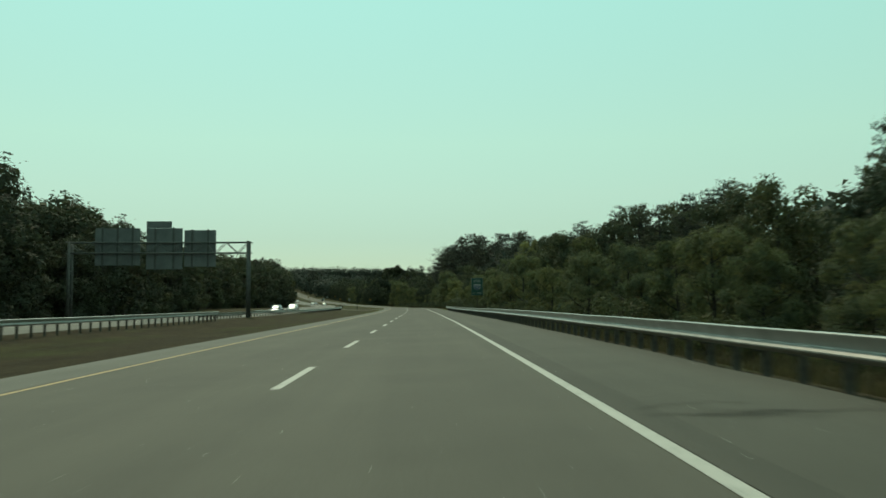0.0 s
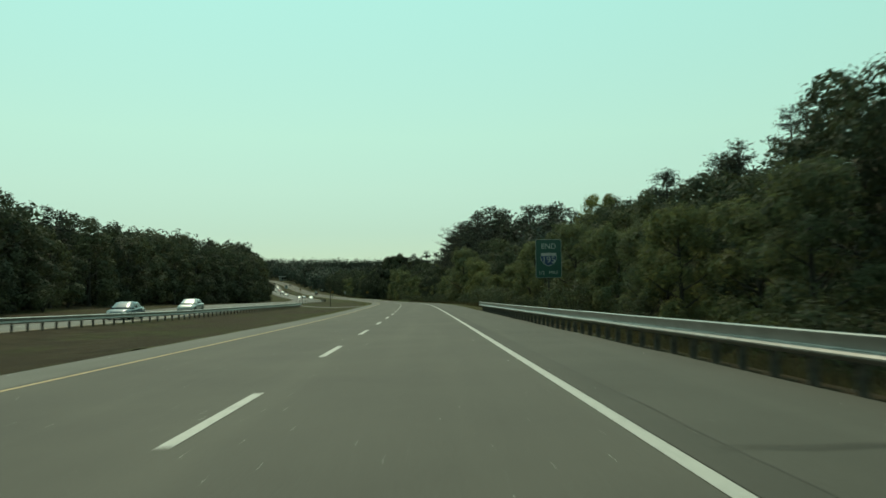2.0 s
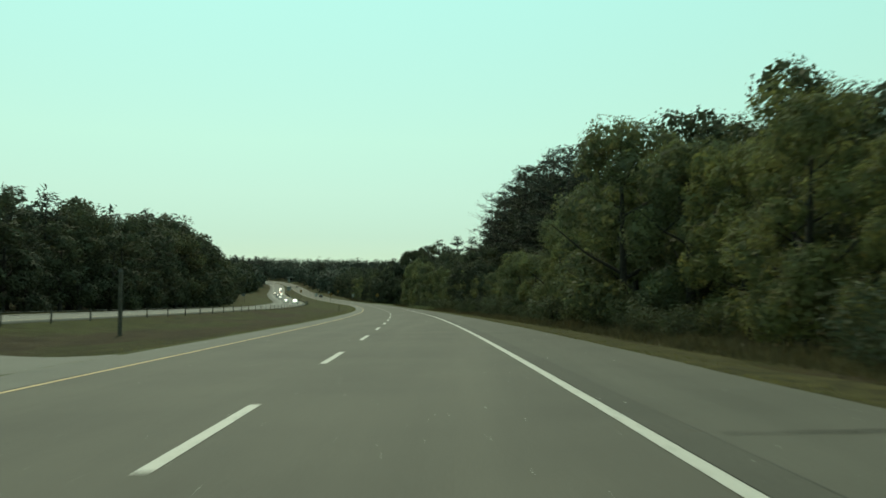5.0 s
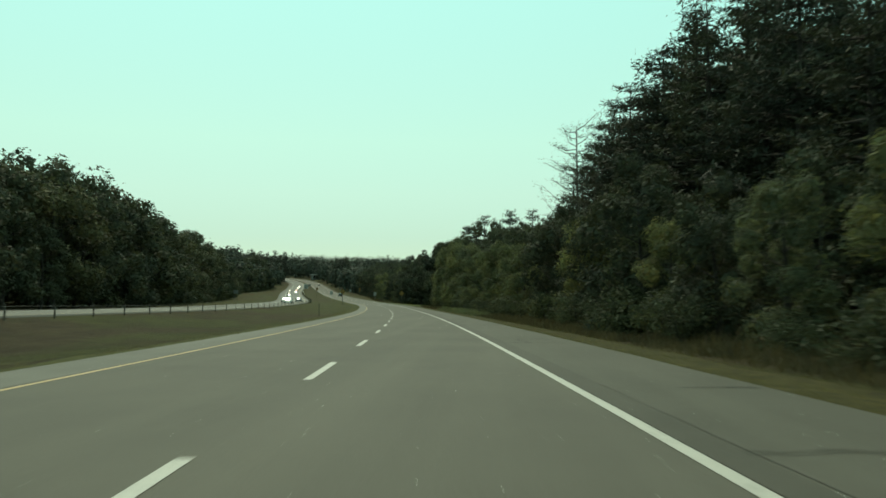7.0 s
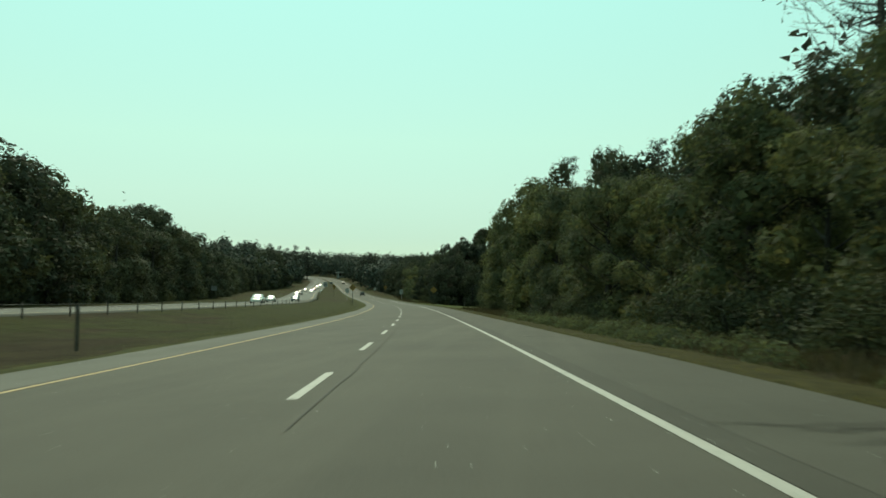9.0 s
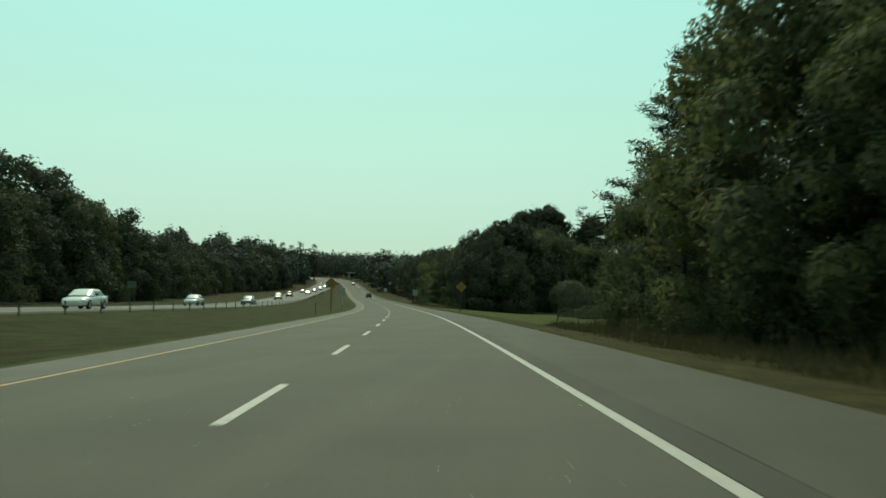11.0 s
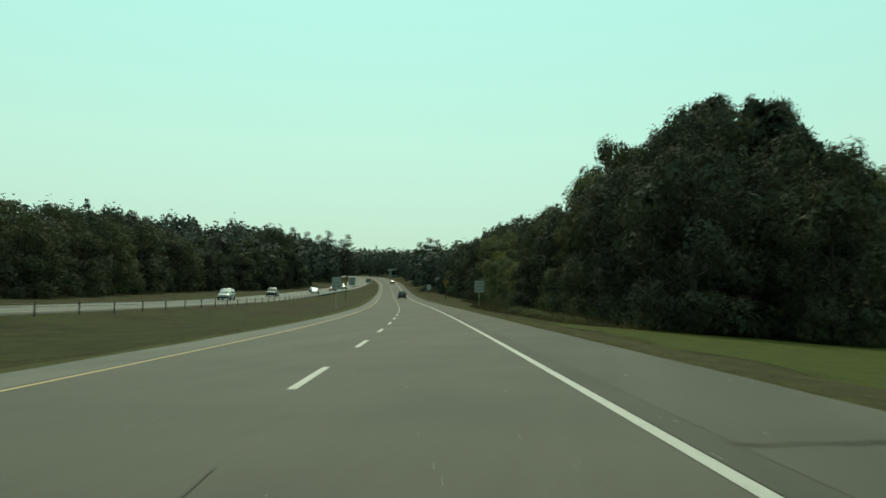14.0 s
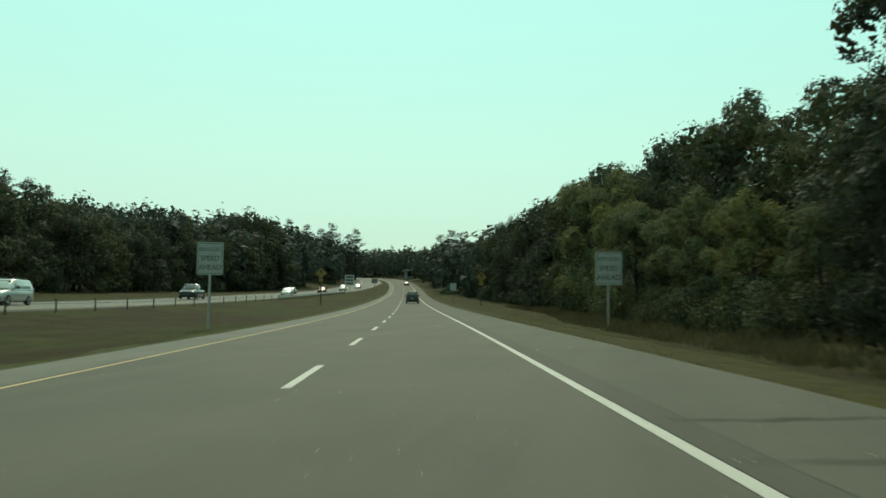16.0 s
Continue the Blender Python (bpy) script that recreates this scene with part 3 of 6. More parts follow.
# nets of cracks: from station, to station, from lat, to lat, count
CRACK_NETS = [(7.4, 8.5, 2.0, 3.4, 6), (137.8, 141.0, 2.7, 4.4, 9), (155.0, 156.4, 2.5, 4.3, 6), (157.6, 165.0, 2.6, 3.7, 16), (165.0, 172.5, 2.5, 3.4, 13), (249.4, 250.8, 2.7, 4.0, 10), (304.5, 307.0, 3.1, 4.0, 6), (340.2, 342.5, 2.6, 4.4, 11)]
# cracks that run slantwise between two of those: from station, to station, lat
CRACK_TIES = [(138.0, 140.5, 3.3), (304.5, 307.0, 3.37), (155.5, 158.3, 2.9), (285.8, 288.3, 3.0)]


def build_cracks(road):
    rng = random.Random(12)
    for k, (s0, s1, a, b, n) in enumerate(CRACK_NETS):
        for j in range(n):
            s, lat = rng.uniform(s0, s1), rng.uniform(a, b - 0.5)
            ln, lean = rng.uniform(0.4, 1.1), rng.uniform(-0.5, 0.5) * min(1.0, (s1 - s0) / 2)
            rows = []
            for i in range(8):
                u = i / 7
                w = rng.uniform(0.007, 0.021) * (0.4 + 0.6 * math.sin(math.pi * u))
                c = s + lean * u + 0.22 * noise.noise(Vector((u * 3.1, k * 1.7, j * 2.3)))
                l = min(lat + ln * u, R_EDGE - 0.03)
                rows.append([place(c - w, l, 0.0085 + 0.0004 * j), place(c + w, l, 0.0085 + 0.0004 * j)])
            part("crack", Shape().strip(rows), SEAL, road)
    for k, (s0, s1, lat) in enumerate(CRACK_TIES):
        rows = []
        for i in range(10):
            s = s0 + (s1 - s0) * i / 9
            l = lat + 0.35 * noise.noise(Vector((s * 1.3, k * 3.1, 2.0)))
            w = rng.uniform(0.008, 0.026)
            rows.append([place(s, l - w, 0.009), place(s, l + w, 0.009)])
        part("crack", Shape().strip(rows), SEAL, road)


def build_crossover():
    """Paved crossing through the median, for turning vehicles, slanting away."""
    rows = []
    for k in range(15):
        u = k / 14
        lat = L_EDGE + 0.1 + (float(opp_edge(214)) - L_EDGE) * u
        s = 205.0 + 12.5 * u
        flare = 2.6 + 2.4 * (abs(u - 0.5) * 2) ** 3
        p = place_many(np.linspace(s - flare, s + flare, 5), np.full(5, lat))
        p[:, 2] += 0.035 + 0.05 * (1 - (np.linspace(-1, 1, 5)) ** 4)
        rows.append([tuple(q) for q in p])
    tagged(part("median_crossover", Shape().strip(rows, True), INNER), "narrow paved crossing through the grass median", "road", kind="structure")


def build_lawn():
    far = lambda s: float(np.interp(s, [452, 466, 483, 503, 520, 545, 556, 563], [9, 12.4, 13.5, 17.3, 22, 29, 29, 17]))
    ss = np.arange(452, 563.5, 1.5)
    rows = []
    for s in ss:
        a, b = R_EDGE + 1.9 + 0.8 * noise.noise(Vector((s * 0.3, 1, 0))), far(s) + 0.8 * noise.noise(Vector((s * 0.25, 5, 0)))
        lat = np.linspace(a, b, 10)
        p = place_many(np.full(10, s), lat)
        p[:, 2] += 0.05 + 0.015 * np.sin(lat * 1.3 + s * 0.7)
        p[0, 2] -= 0.065
        p[-1, 2] -= 0.06
        rows.append([tuple(q) for q in p])
    tagged(part("lawn", Shape().strip(rows, True), LAWN), "bright green mown lawn beside the shoulder", "lawn", kind="structure")


def build_verge(s0, s1, side, mat, wide, label):
    """The narrow strip of grass along the edge of the pavement."""
    rows = []
    for s in np.arange(s0, s1, 1.5):
        edge = R_EDGE + 0.03 if side > 0 else L_EDGE - 0.03
        lat = edge + side * np.linspace(0, wide + wide * 0.4 * noise.noise(Vector((s * 0.3, 2 + side, 0))), 5)
        p = place_many(np.full(5, s), lat)
        p[:, 2] += 0.045 + 0.02 * np.sin(lat * 3.1 + s * 0.9)
        p[-1, 2] -= 0.09
        p[0, 2] -= 0.03
        rows.append([tuple(q) for q in p][::side])
    tagged(part("verge", Shape().strip(rows, True), mat), label, "grass", kind="structure")


def build_rough():
    """Unmown grass between the lawn, the hedge and the house."""
    rows = []
    for s in np.arange(470, 604, 3.0):
        a = float(np.interp(s, [470, 483, 503, 520, 545, 556, 563, 604], [11, 12, 15.5, 20, 27, 27, 15, 13]))
        lat = np.linspace(a, 78, 26)
        p = place_many(np.full(26, s), lat)
        p[:, 2] += 0.06 + 0.05 * np.array([noise.noise(Vector((x * 0.5, y * 0.5, 3))) for x, y, _ in p])
        p[0, 2] -= 0.08
        rows.append([tuple(q) for q in p])
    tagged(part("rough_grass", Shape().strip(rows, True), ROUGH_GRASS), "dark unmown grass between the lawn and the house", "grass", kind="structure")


build_ground()
build_rough()
build_road()
build_verge(141, 760, 1, DRY_VERGE, 2.0, "dry yellowish grass strip along the paved shoulder")
build_verge(100, 760, -1, GREEN_VERGE, 1.6, "low green grass strip along the inner edge of the road")
build_lawn()
build_crossover()


# ---- trees ----
def leaves(centres, facing, size, rng, loose=0.38, stretch=1.0, wide=1.0):
    """One leaf spray (a triangle) at each centre, its flat side turned about the way given; loose: how far it strays."""
    n = len(centres)
    nrm = facing + rng.normal(size=(n, 3)) * loose
    nrm /= np.linalg.norm(nrm, axis=1)[:, None] + 1e-9
    a = rng.normal(size=(n, 3))
    a -= (a * nrm).sum(1)[:, None] * nrm
    a /= np.linalg.norm(a, axis=1)[:, None] + 1e-9
    b = np.cross(nrm, a)
    k = (size * rng.uniform(0.6, 1.35, n))[:, None]
    p0 = centres - a * k * 0.6 * stretch
    p1 = centres + a * k * 0.5 * stretch + b * k * 0.42 * wide - nrm * k * 0.12
    p2 = centres + a * k * 0.35 * stretch - b * k * 0.46 * wide
    v = np.stack([p0, p1, p2], 1).reshape(-1, 3)
    return v, np.arange(3 * n).reshape(-1, 3)


def trunk_shape(h, r, rng, limbs, lean=0.03, limb_from=0.3, limb_len=0.3, rise=0.6):
    s = Shape()
    bend = rng.normal(size=2) * lean * h
    axis = lambda u: Vector((bend[0] * u * u, bend[1] * u * u, h * u))
    us = [0, 0.02, 0.06, 0.25, 0.5, 0.75, 1.0]
    s.tube([axis(u) for u in us], [r * 1.5, r * 1.2, r, r * 0.82, r * 0.6, r * 0.36, r * 0.06], 8)
    for k in range(limbs):
        u = limb_from + (0.95 - limb_from) * (k + rng.uniform(0, 0.8)) / limbs
        an = k * 2.4 + rng.uniform(-0.4, 0.4)
        ln = h * limb_len * (1.15 - 0.75 * (u - limb_from) / (1 - limb_from)) * rng.uniform(0.75, 1.1)
        p = axis(u)
        d = Vector((math.cos(an), math.sin(an), rise))
        q = p + d * ln * 0.5
        e = p + Vector((math.cos(an) * ln, math.sin(an) * ln, rise * ln * 1.25))
        rr = r * (1 - u) * 0.5 + 0.025
        s.tube([p, q, e], [rr, rr * 0.6, rr * 0.2], 5, False)
    return s


def ball_points(rng, n):
    d = rng.normal(size=(n, 3))
    return d / np.linalg.norm(d, axis=1)[:, None]


def broadleaf(seed, h, rad, n_leaf, size, low=0.16, lobes=15, mat=None, fill=1.0, bunches=9, lobe_size=(0.30, 0.46), even=1.0):
    """Meshes of a broad-leaved tree: trunk with limbs, and a crown of billows; each billow carries bunches of small leaves over a shaded inner layer of sprays."""
    rng = np.random.default_rng(seed)
    s = trunk_shape(h * 0.9, 0.02 * h + 0.03, rng, 11, 0.03, 0.22, 0.33, 0.55)
    cz, hz = h * (1 + low) / 2, h * (1 - low) / 2
    # billow centres, spread evenly round the crown and up it
    k = np.arange(lobes) + 0.5
    up = 0.90 - 1.82 * k / lobes
    an = k * 2.39996 + rng.uniform(0, 6.28)
    ring = np.sqrt(1 - up ** 2)
    d = np.stack([np.cos(an) * ring, np.sin(an) * ring, np.sin(up * 1.57)], 1) + rng.normal(size=(lobes, 3)) * 0.16 * even
    lr = rng.uniform(*lobe_size, lobes) * rad
    reach = rng.uniform(1.04 - 0.2 * even, 1.04, lobes)[:, None]
    c = d * reach * np.stack([rad - lr * 0.9, rad - lr * 0.9, hz - lr * 0.75], 1)
    c[:, :2] *= 1.10 - 0.26 * np.clip(c[:, 2:] / hz, -1, 1)
    c[:, 2] += cz
    # outer leaves in bunches on each billow
    w = lr ** 2
    pick = rng.choice(lobes, n_leaf, p=w / w.sum())
    bd = ball_points(rng, lobes * bunches).reshape(lobes, bunches, 3) + np.array([0, 0, 0.25])
    bl = rng.uniform(0.74, 1.12, (lobes, bunches))
    b = rng.integers(0, bunches, n_leaf)
    o = bd[pick, b] + rng.normal(size=(n_leaf, 3)) * 0.30
    o /= np.linalg.norm(o, axis=1)[:, None] + 1e-9
    q = c[pick] + o * (lr[pick] * bl[pick, b] * rng.uniform(0.80, 1.05, n_leaf))[:, None]
    # inner sprays, closing the billow
    m = int(fill * 110 * lobes)
    pick2 = rng.choice(lobes, m, p=w / w.sum())
    o2 = ball_points(rng, m)
    q2 = c[pick2] + o2 * (lr[pick2] * rng.uniform(0.46, 0.74, m))[:, None]
    ok, ok2 = q[:, 2] > 0.2, q2[:, 2] > 0.3
    v1, f1 = leaves(q[ok], o[ok] + np.array([0, 0, 0.3]), size, rng, 0.45)
    v2, f2 = leaves(q2[ok2], o2[ok2], 0.072 * rad + 0.12, rng, 0.45)
    return s.mesh("trunk", BARK), raw_mesh("crown", np.concatenate([v1, v2]), np.concatenate([f1, f2 + len(v1)]), mat or LEAF_OAK)


def pine(seed, h, rad, n_leaf, size, bare=0.22, tiers=15, gaps=0.25, puff=0.26, taper=2.0):
    """Meshes of a white pine: straight trunk and level tiers of limbs with plumes of needles, open between."""
    rng = np.random.default_rng(seed)
    s = Shape()
    r = 0.016 * h + 0.03
    bend = rng.normal(size=2) * 0.012 * h
    s.tube([(bend[0] * u * u, bend[1] * u * u, h * u) for u in (0, 0.03, 0.3, 0.6, 0.85, 1)], [r * 1.35, r, r * 0.8, r * 0.55, r * 0.28, 0.02], 8)
    pts, ws = [], []
    for k in range(tiers):
        u = bare + (0.985 - bare) * (k + rng.uniform(-0.6, 0.6)) / (tiers - 1)
        u = min(max(u, bare), 0.985)
        reach = rad * (1.0 - 0.80 * ((u - bare) / (1 - bare)) ** taper)
        m = 5 if u < 0.8 else 4
        a0 = rng.uniform(0, math.tau)
        for j in range(m):
            if rng.uniform() < gaps:
                continue
            an = a0 + j * math.tau / m + rng.uniform(-0.35, 0.35)
            ln = reach * rng.uniform(0.6, 1.15)
            lift = rng.uniform(0.02, 0.20) + 0.35 * max(0, u - 0.75)
            p = Vector((bend[0] * u * u, bend[1] * u * u, h * u))
            q = p + Vector((math.cos(an) * ln * 0.5, math.sin(an) * ln * 0.5, lift * ln * 0.25))
            e = p + Vector((math.cos(an) * ln, math.sin(an) * ln, lift * ln + 0.10 * ln))
            s.tube([p, q, e], [0.012 * h * (1.1 - u) + 0.015, 0.03, 0.012], 4, False)
            cnt = max(4, int(ln * 5))
            for i in range(cnt):
                t = 0.28 + 0.72 * (i + rng.uniform()) / cnt
                b = p.lerp(q, t * 2) if t < 0.5 else q.lerp(e, t * 2 - 1)
                side = rng.normal() * 0.17 * ln * (1.15 - 0.7 * t)
                pts.append((b.x - math.sin(an) * side, b.y + math.cos(an) * side, b.z + abs(rng.normal()) * 0.10))
                ws.append(0.5 + 0.5 * t)
    pts, ws = np.array(pts), np.array(ws)
    pick = rng.choice(len(pts), n_leaf, p=ws / ws.sum())
    spread = np.array([0.32, 0.32, puff])
    p = pts[pick] + rng.normal(size=(n_leaf, 3)) * spread
    up = np.tile([0, 0, 1.0], (n_leaf, 1))
    v, f = leaves(p, up, size, rng, 0.55, 1.8, 0.48)
    return s.mesh("trunk", BARK), raw_mesh("crown", v, f, LEAF_PINE)


def bare_tree(seed, h, rad):
    """A dying pine: grey trunk, bare limbs with fine twigs, a few thin plumes."""
    rng = np.random.default_rng(seed)
    s = Shape()
    s.tube([(0, 0, 0), (0.1, 0, h * 0.5), (0.0, 0.15, h)], [0.28, 0.17, 0.03], 7)
    pts = []
    for k in range(44):
        u = 0.4 + 0.58 * k / 43
        an = rng.uniform(0, math.tau)
        ln = rad * (1.15 - 0.75 * u) * rng.uniform(0.4, 1.3)
        p = Vector((0.05, 0.05, h * u))
        e = p + Vector((math.cos(an) * ln, math.sin(an) * ln, ln * rng.uniform(0.0, 0.75)))
        q = (p + e) / 2 + Vector((rng.normal() * 0.08 * ln, rng.normal() * 0.08 * ln, -0.14 * ln))
        s.tube([p, q, e], [0.06, 0.04, 0.012], 4, False)
        for t in (0.45, 0.6, 0.75, 0.9):
            b = p.lerp(e, t)
            a2 = an + rng.choice([-1, 1]) * rng.uniform(0.4, 0.9)
            g = b + Vector((math.cos(a2), math.sin(a2), rng.uniform(0.1, 0.5))) * ln * 0.28
            s.tube([b, g], [0.022, 0.007], 3, False)
            pts.append(g)
    pts = np.array([tuple(p) for p in pts])
    p = pts[rng.choice(len(pts), 1600)] + rng.normal(size=(1600, 3)) * 0.24
    v, f = leaves(p, np.tile([0, 0, 1.0], (1600, 1)), 0.12, rng, 0.8, 1.8, 0.5)
    return s.mesh("trunk", DEAD_BARK), raw_mesh("crown", v, f, LEAF_PINE)


def shrub(seed, h, rad, n_leaf, size, mat=None):
    rng = np.random.default_rng(seed)
    s = Shape()
    for k in range(7):
        an = k * 0.9
        s.tube([(0, 0, 0), (math.cos(an) * rad * 0.3, math.sin(an) * rad * 0.3, h * 0.45), (math.cos(an) * rad * 0.6, math.sin(an) * rad * 0.6, h * 0.8)], [0.04, 0.025, 0.008], 5, False)
    n = 16
    c = np.stack([rng.normal(size=n) * rad * 0.45, rng.normal(size=n) * rad * 0.45, rng.uniform(0.2, 0.8, n) * h], 1)
    pick = rng.choice(n, n_leaf)
    o = rng.normal(size=(n_leaf, 3))
    o /= np.linalg.norm(o, axis=1)[:, None]
    p = c[pick] + o * rng.uniform(0.2, 0.5, n_leaf)[:, None] * np.array([rad, rad, h * 0.6])
    ok = p[:, 2] > 0.05
    v, f = leaves(p[ok], o[ok] + np.array([0, 0, 0.35]), size, rng)
    return s.mesh("stem", BARK), raw_mesh("crown", v, f, mat or LEAF_BUSH)


KINDS = {}
# height of the canopy over the road, every 20 m along it: right-hand wood at four depths, then the left-hand wood
CANOPY_12 = [5.7, 5.7, 5.7, 6.3, 7.3, 8.4, 6.4, 6.8, 8.7, 5.4, 8.1, 11.4, 14.2, 16.7, 16.8, 14.7, 13.1, 10.2, 10.3, 9.3, 12.0, 14.4, 12.3, 4.3, 6.7, 9.7, 4.5, 8.6, 11.3, 10.3, 9.0, 9.2, 10.3, 10.5, 10.7, 10.8, 11.3, 11.7, 11.7, 11.7]
CANOPY_18 = [8.1, 8.1, 8.1, 8.1, 9.2, 10.3, 10.4, 9.3, 9.2, 9.9, 7.1, 11.0, 14.9, 17.6, 20.3, 22.7, 21.1, 19.0, 14.6, 12.4, 13.1, 16.0, 19.3, 19.0, 5.6, 8.8, 12.1, 6.5, 12.5, 15.4, 14.2, 12.7, 12.9, 14.2, 14.5, 14.5, 14.6, 14.6, 14.7, 15.0]
CANOPY_26 = [11.5, 11.5, 11.5, 11.5, 11.5, 11.8, 14.8, 12.9, 12.9, 12.2, 13.0, 9.6, 13.0, 18.5, 21.2, 23.9, 26.5, 28.3, 27.8, 25.7, 17.4, 17.0, 20.5, 22.0, 22.1, 7.6, 10.1, 10.4, 9.5, 16.0, 18.7, 18.2, 17.0, 16.6, 18.0, 19.0, 19.1, 19.1, 19.1, 19.0]
CANOPY_36 = [15.4, 15.4, 15.4, 15.4, 15.4, 16.2, 14.3, 18.1, 15.7, 17.4, 18.0, 16.8, 12.5, 14.6, 20.3, 25.1, 27.7, 30.3, 32.8, 34.1, 33.4, 23.6, 21.7, 23.7, 25.4, 25.5, 10.5, 10.1, 11.5, 12.1, 19.1, 22.8, 22.3, 21.9, 21.2, 21.0, 21.1, 21.2, 21.3, 21.4]
CANOPY_LEFT = [18.0, 18.0, 18.0, 18.0, 18.0, 18.0, 18.1, 16.4, 15.1, 15.1, 15.2, 14.9, 15.5, 15.2, 16.8, 17.1, 17.0, 17.3, 17.6, 20.1, 20.6, 20.9, 20.6, 20.8, 17.9, 16.6, 19.7, 21.5, 22.2, 20.3, 19.6, 12.2, 14.1, 15.2, 15.7, 17.2, 19.0, 16.5, 14.7, 16.3, 18.7, 16.8, 21.5, 19.6]


def canopy(s, lat):
    """Height over the road that the wood's top keeps to."""
    if lat < 0:
        k = s / 20.0
        edge = float(wood_edge(s)) - 4
        return float(np.interp(k, np.arange(len(CANOPY_LEFT)), CANOPY_LEFT)) * max(0.8, lat / edge)
    rows = [float(np.interp(s / 20.0, np.arange(len(c)), c)) for c in (CANOPY_12, CANOPY_18, CANOPY_26, CANOPY_36)]
    return float(np.interp(lat, [12, 18, 26, 36], rows)) * min(1.0, max(0.7, lat / 12)) * max(1.0, lat / 36)


FREE = ("roadpine", "bare", "openoak", "airymaple", "domeoak", "lawntree", "roundbush", "shrub0", "shrub1", "shrub2")


def round_bush(seed, h, rad, n_leaf, size):
    """A clipped-looking dome of small leaves down to the grass."""
    rng = np.random.default_rng(seed)
    s = Shape()
    for k in range(6):
        an = k * 1.05
        s.tube([(0, 0, -0.1), (math.cos(an) * rad * 0.4, math.sin(an) * rad * 0.4, h * 0.5), (math.cos(an) * rad * 0.6, math.sin(an) * rad * 0.6, h * 0.8)], [0.07, 0.04, 0.01], 5, False)
    d = rng.normal(size=(n_leaf, 3))
    d /= np.linalg.norm(d, axis=1)[:, None]
    lump = 1 + 0.10 * np.array([noise.noise(Vector((q[0] * 3, q[1] * 3, q[2] * 3))) for q in d])
    p = d * (rng.uniform(0.86, 1.04, n_leaf) * lump)[:, None] * np.array([rad, rad, h * 0.56]) + np.array([0, 0, h * 0.45])
    ok = p[:, 2] > 0.05
    v, f = leaves(p[ok], d[ok], size, rng, 0.5)
    return s.mesh("stem", BARK), raw_mesh("crown", v, f, LEAF_GREY)


def tree_kind(key, meshes, name, label, category="tree"):
    """One made tree of a kind, put away until its first place is known."""
    z = np.empty(len(meshes[1].vertices) * 3, np.float32)
    meshes[1].vertices.foreach_get("co", z)
    KINDS[key] = [meshes, name, label, category, None, float(np.percentile(z[2::3], 99.5))]


def put_tree(key, s, lat, scale=1.0, turn=0.0, sink=0.08, squash=1.0, group="", free=False):
    meshes, name, label, category, first, tall = KINDS[key]
    p = place(s, lat)
    if key not in FREE and s < 800 and not free:
        room = (canopy(s, lat) - float(relief(s, lat))) / (tall * scale * squash)
        if room < 1:
            scale *= max(room, 0.3) ** 0.6
            squash *= max(room, 0.3) ** 0.4
    m = pose(p.x, p.y, p.z - sink, 0, 0, turn) @ Matrix.Diagonal((scale, scale, scale * squash, 1))
    if first is None:
        ob = thing(name, Matrix(), label, category, group)
        if category == "tree":
            part("trunk", meshes[0], None, ob)
        else:
            tagged(part("stem", meshes[0], None, ob), kind="stuff")
        part("crown", meshes[1], None, ob)
        KINDS[key][4] = ob
        ob.matrix_basis = m
        return ob
    ob = copy_thing(first, Matrix())
    ob.matrix_basis = m
    return ob


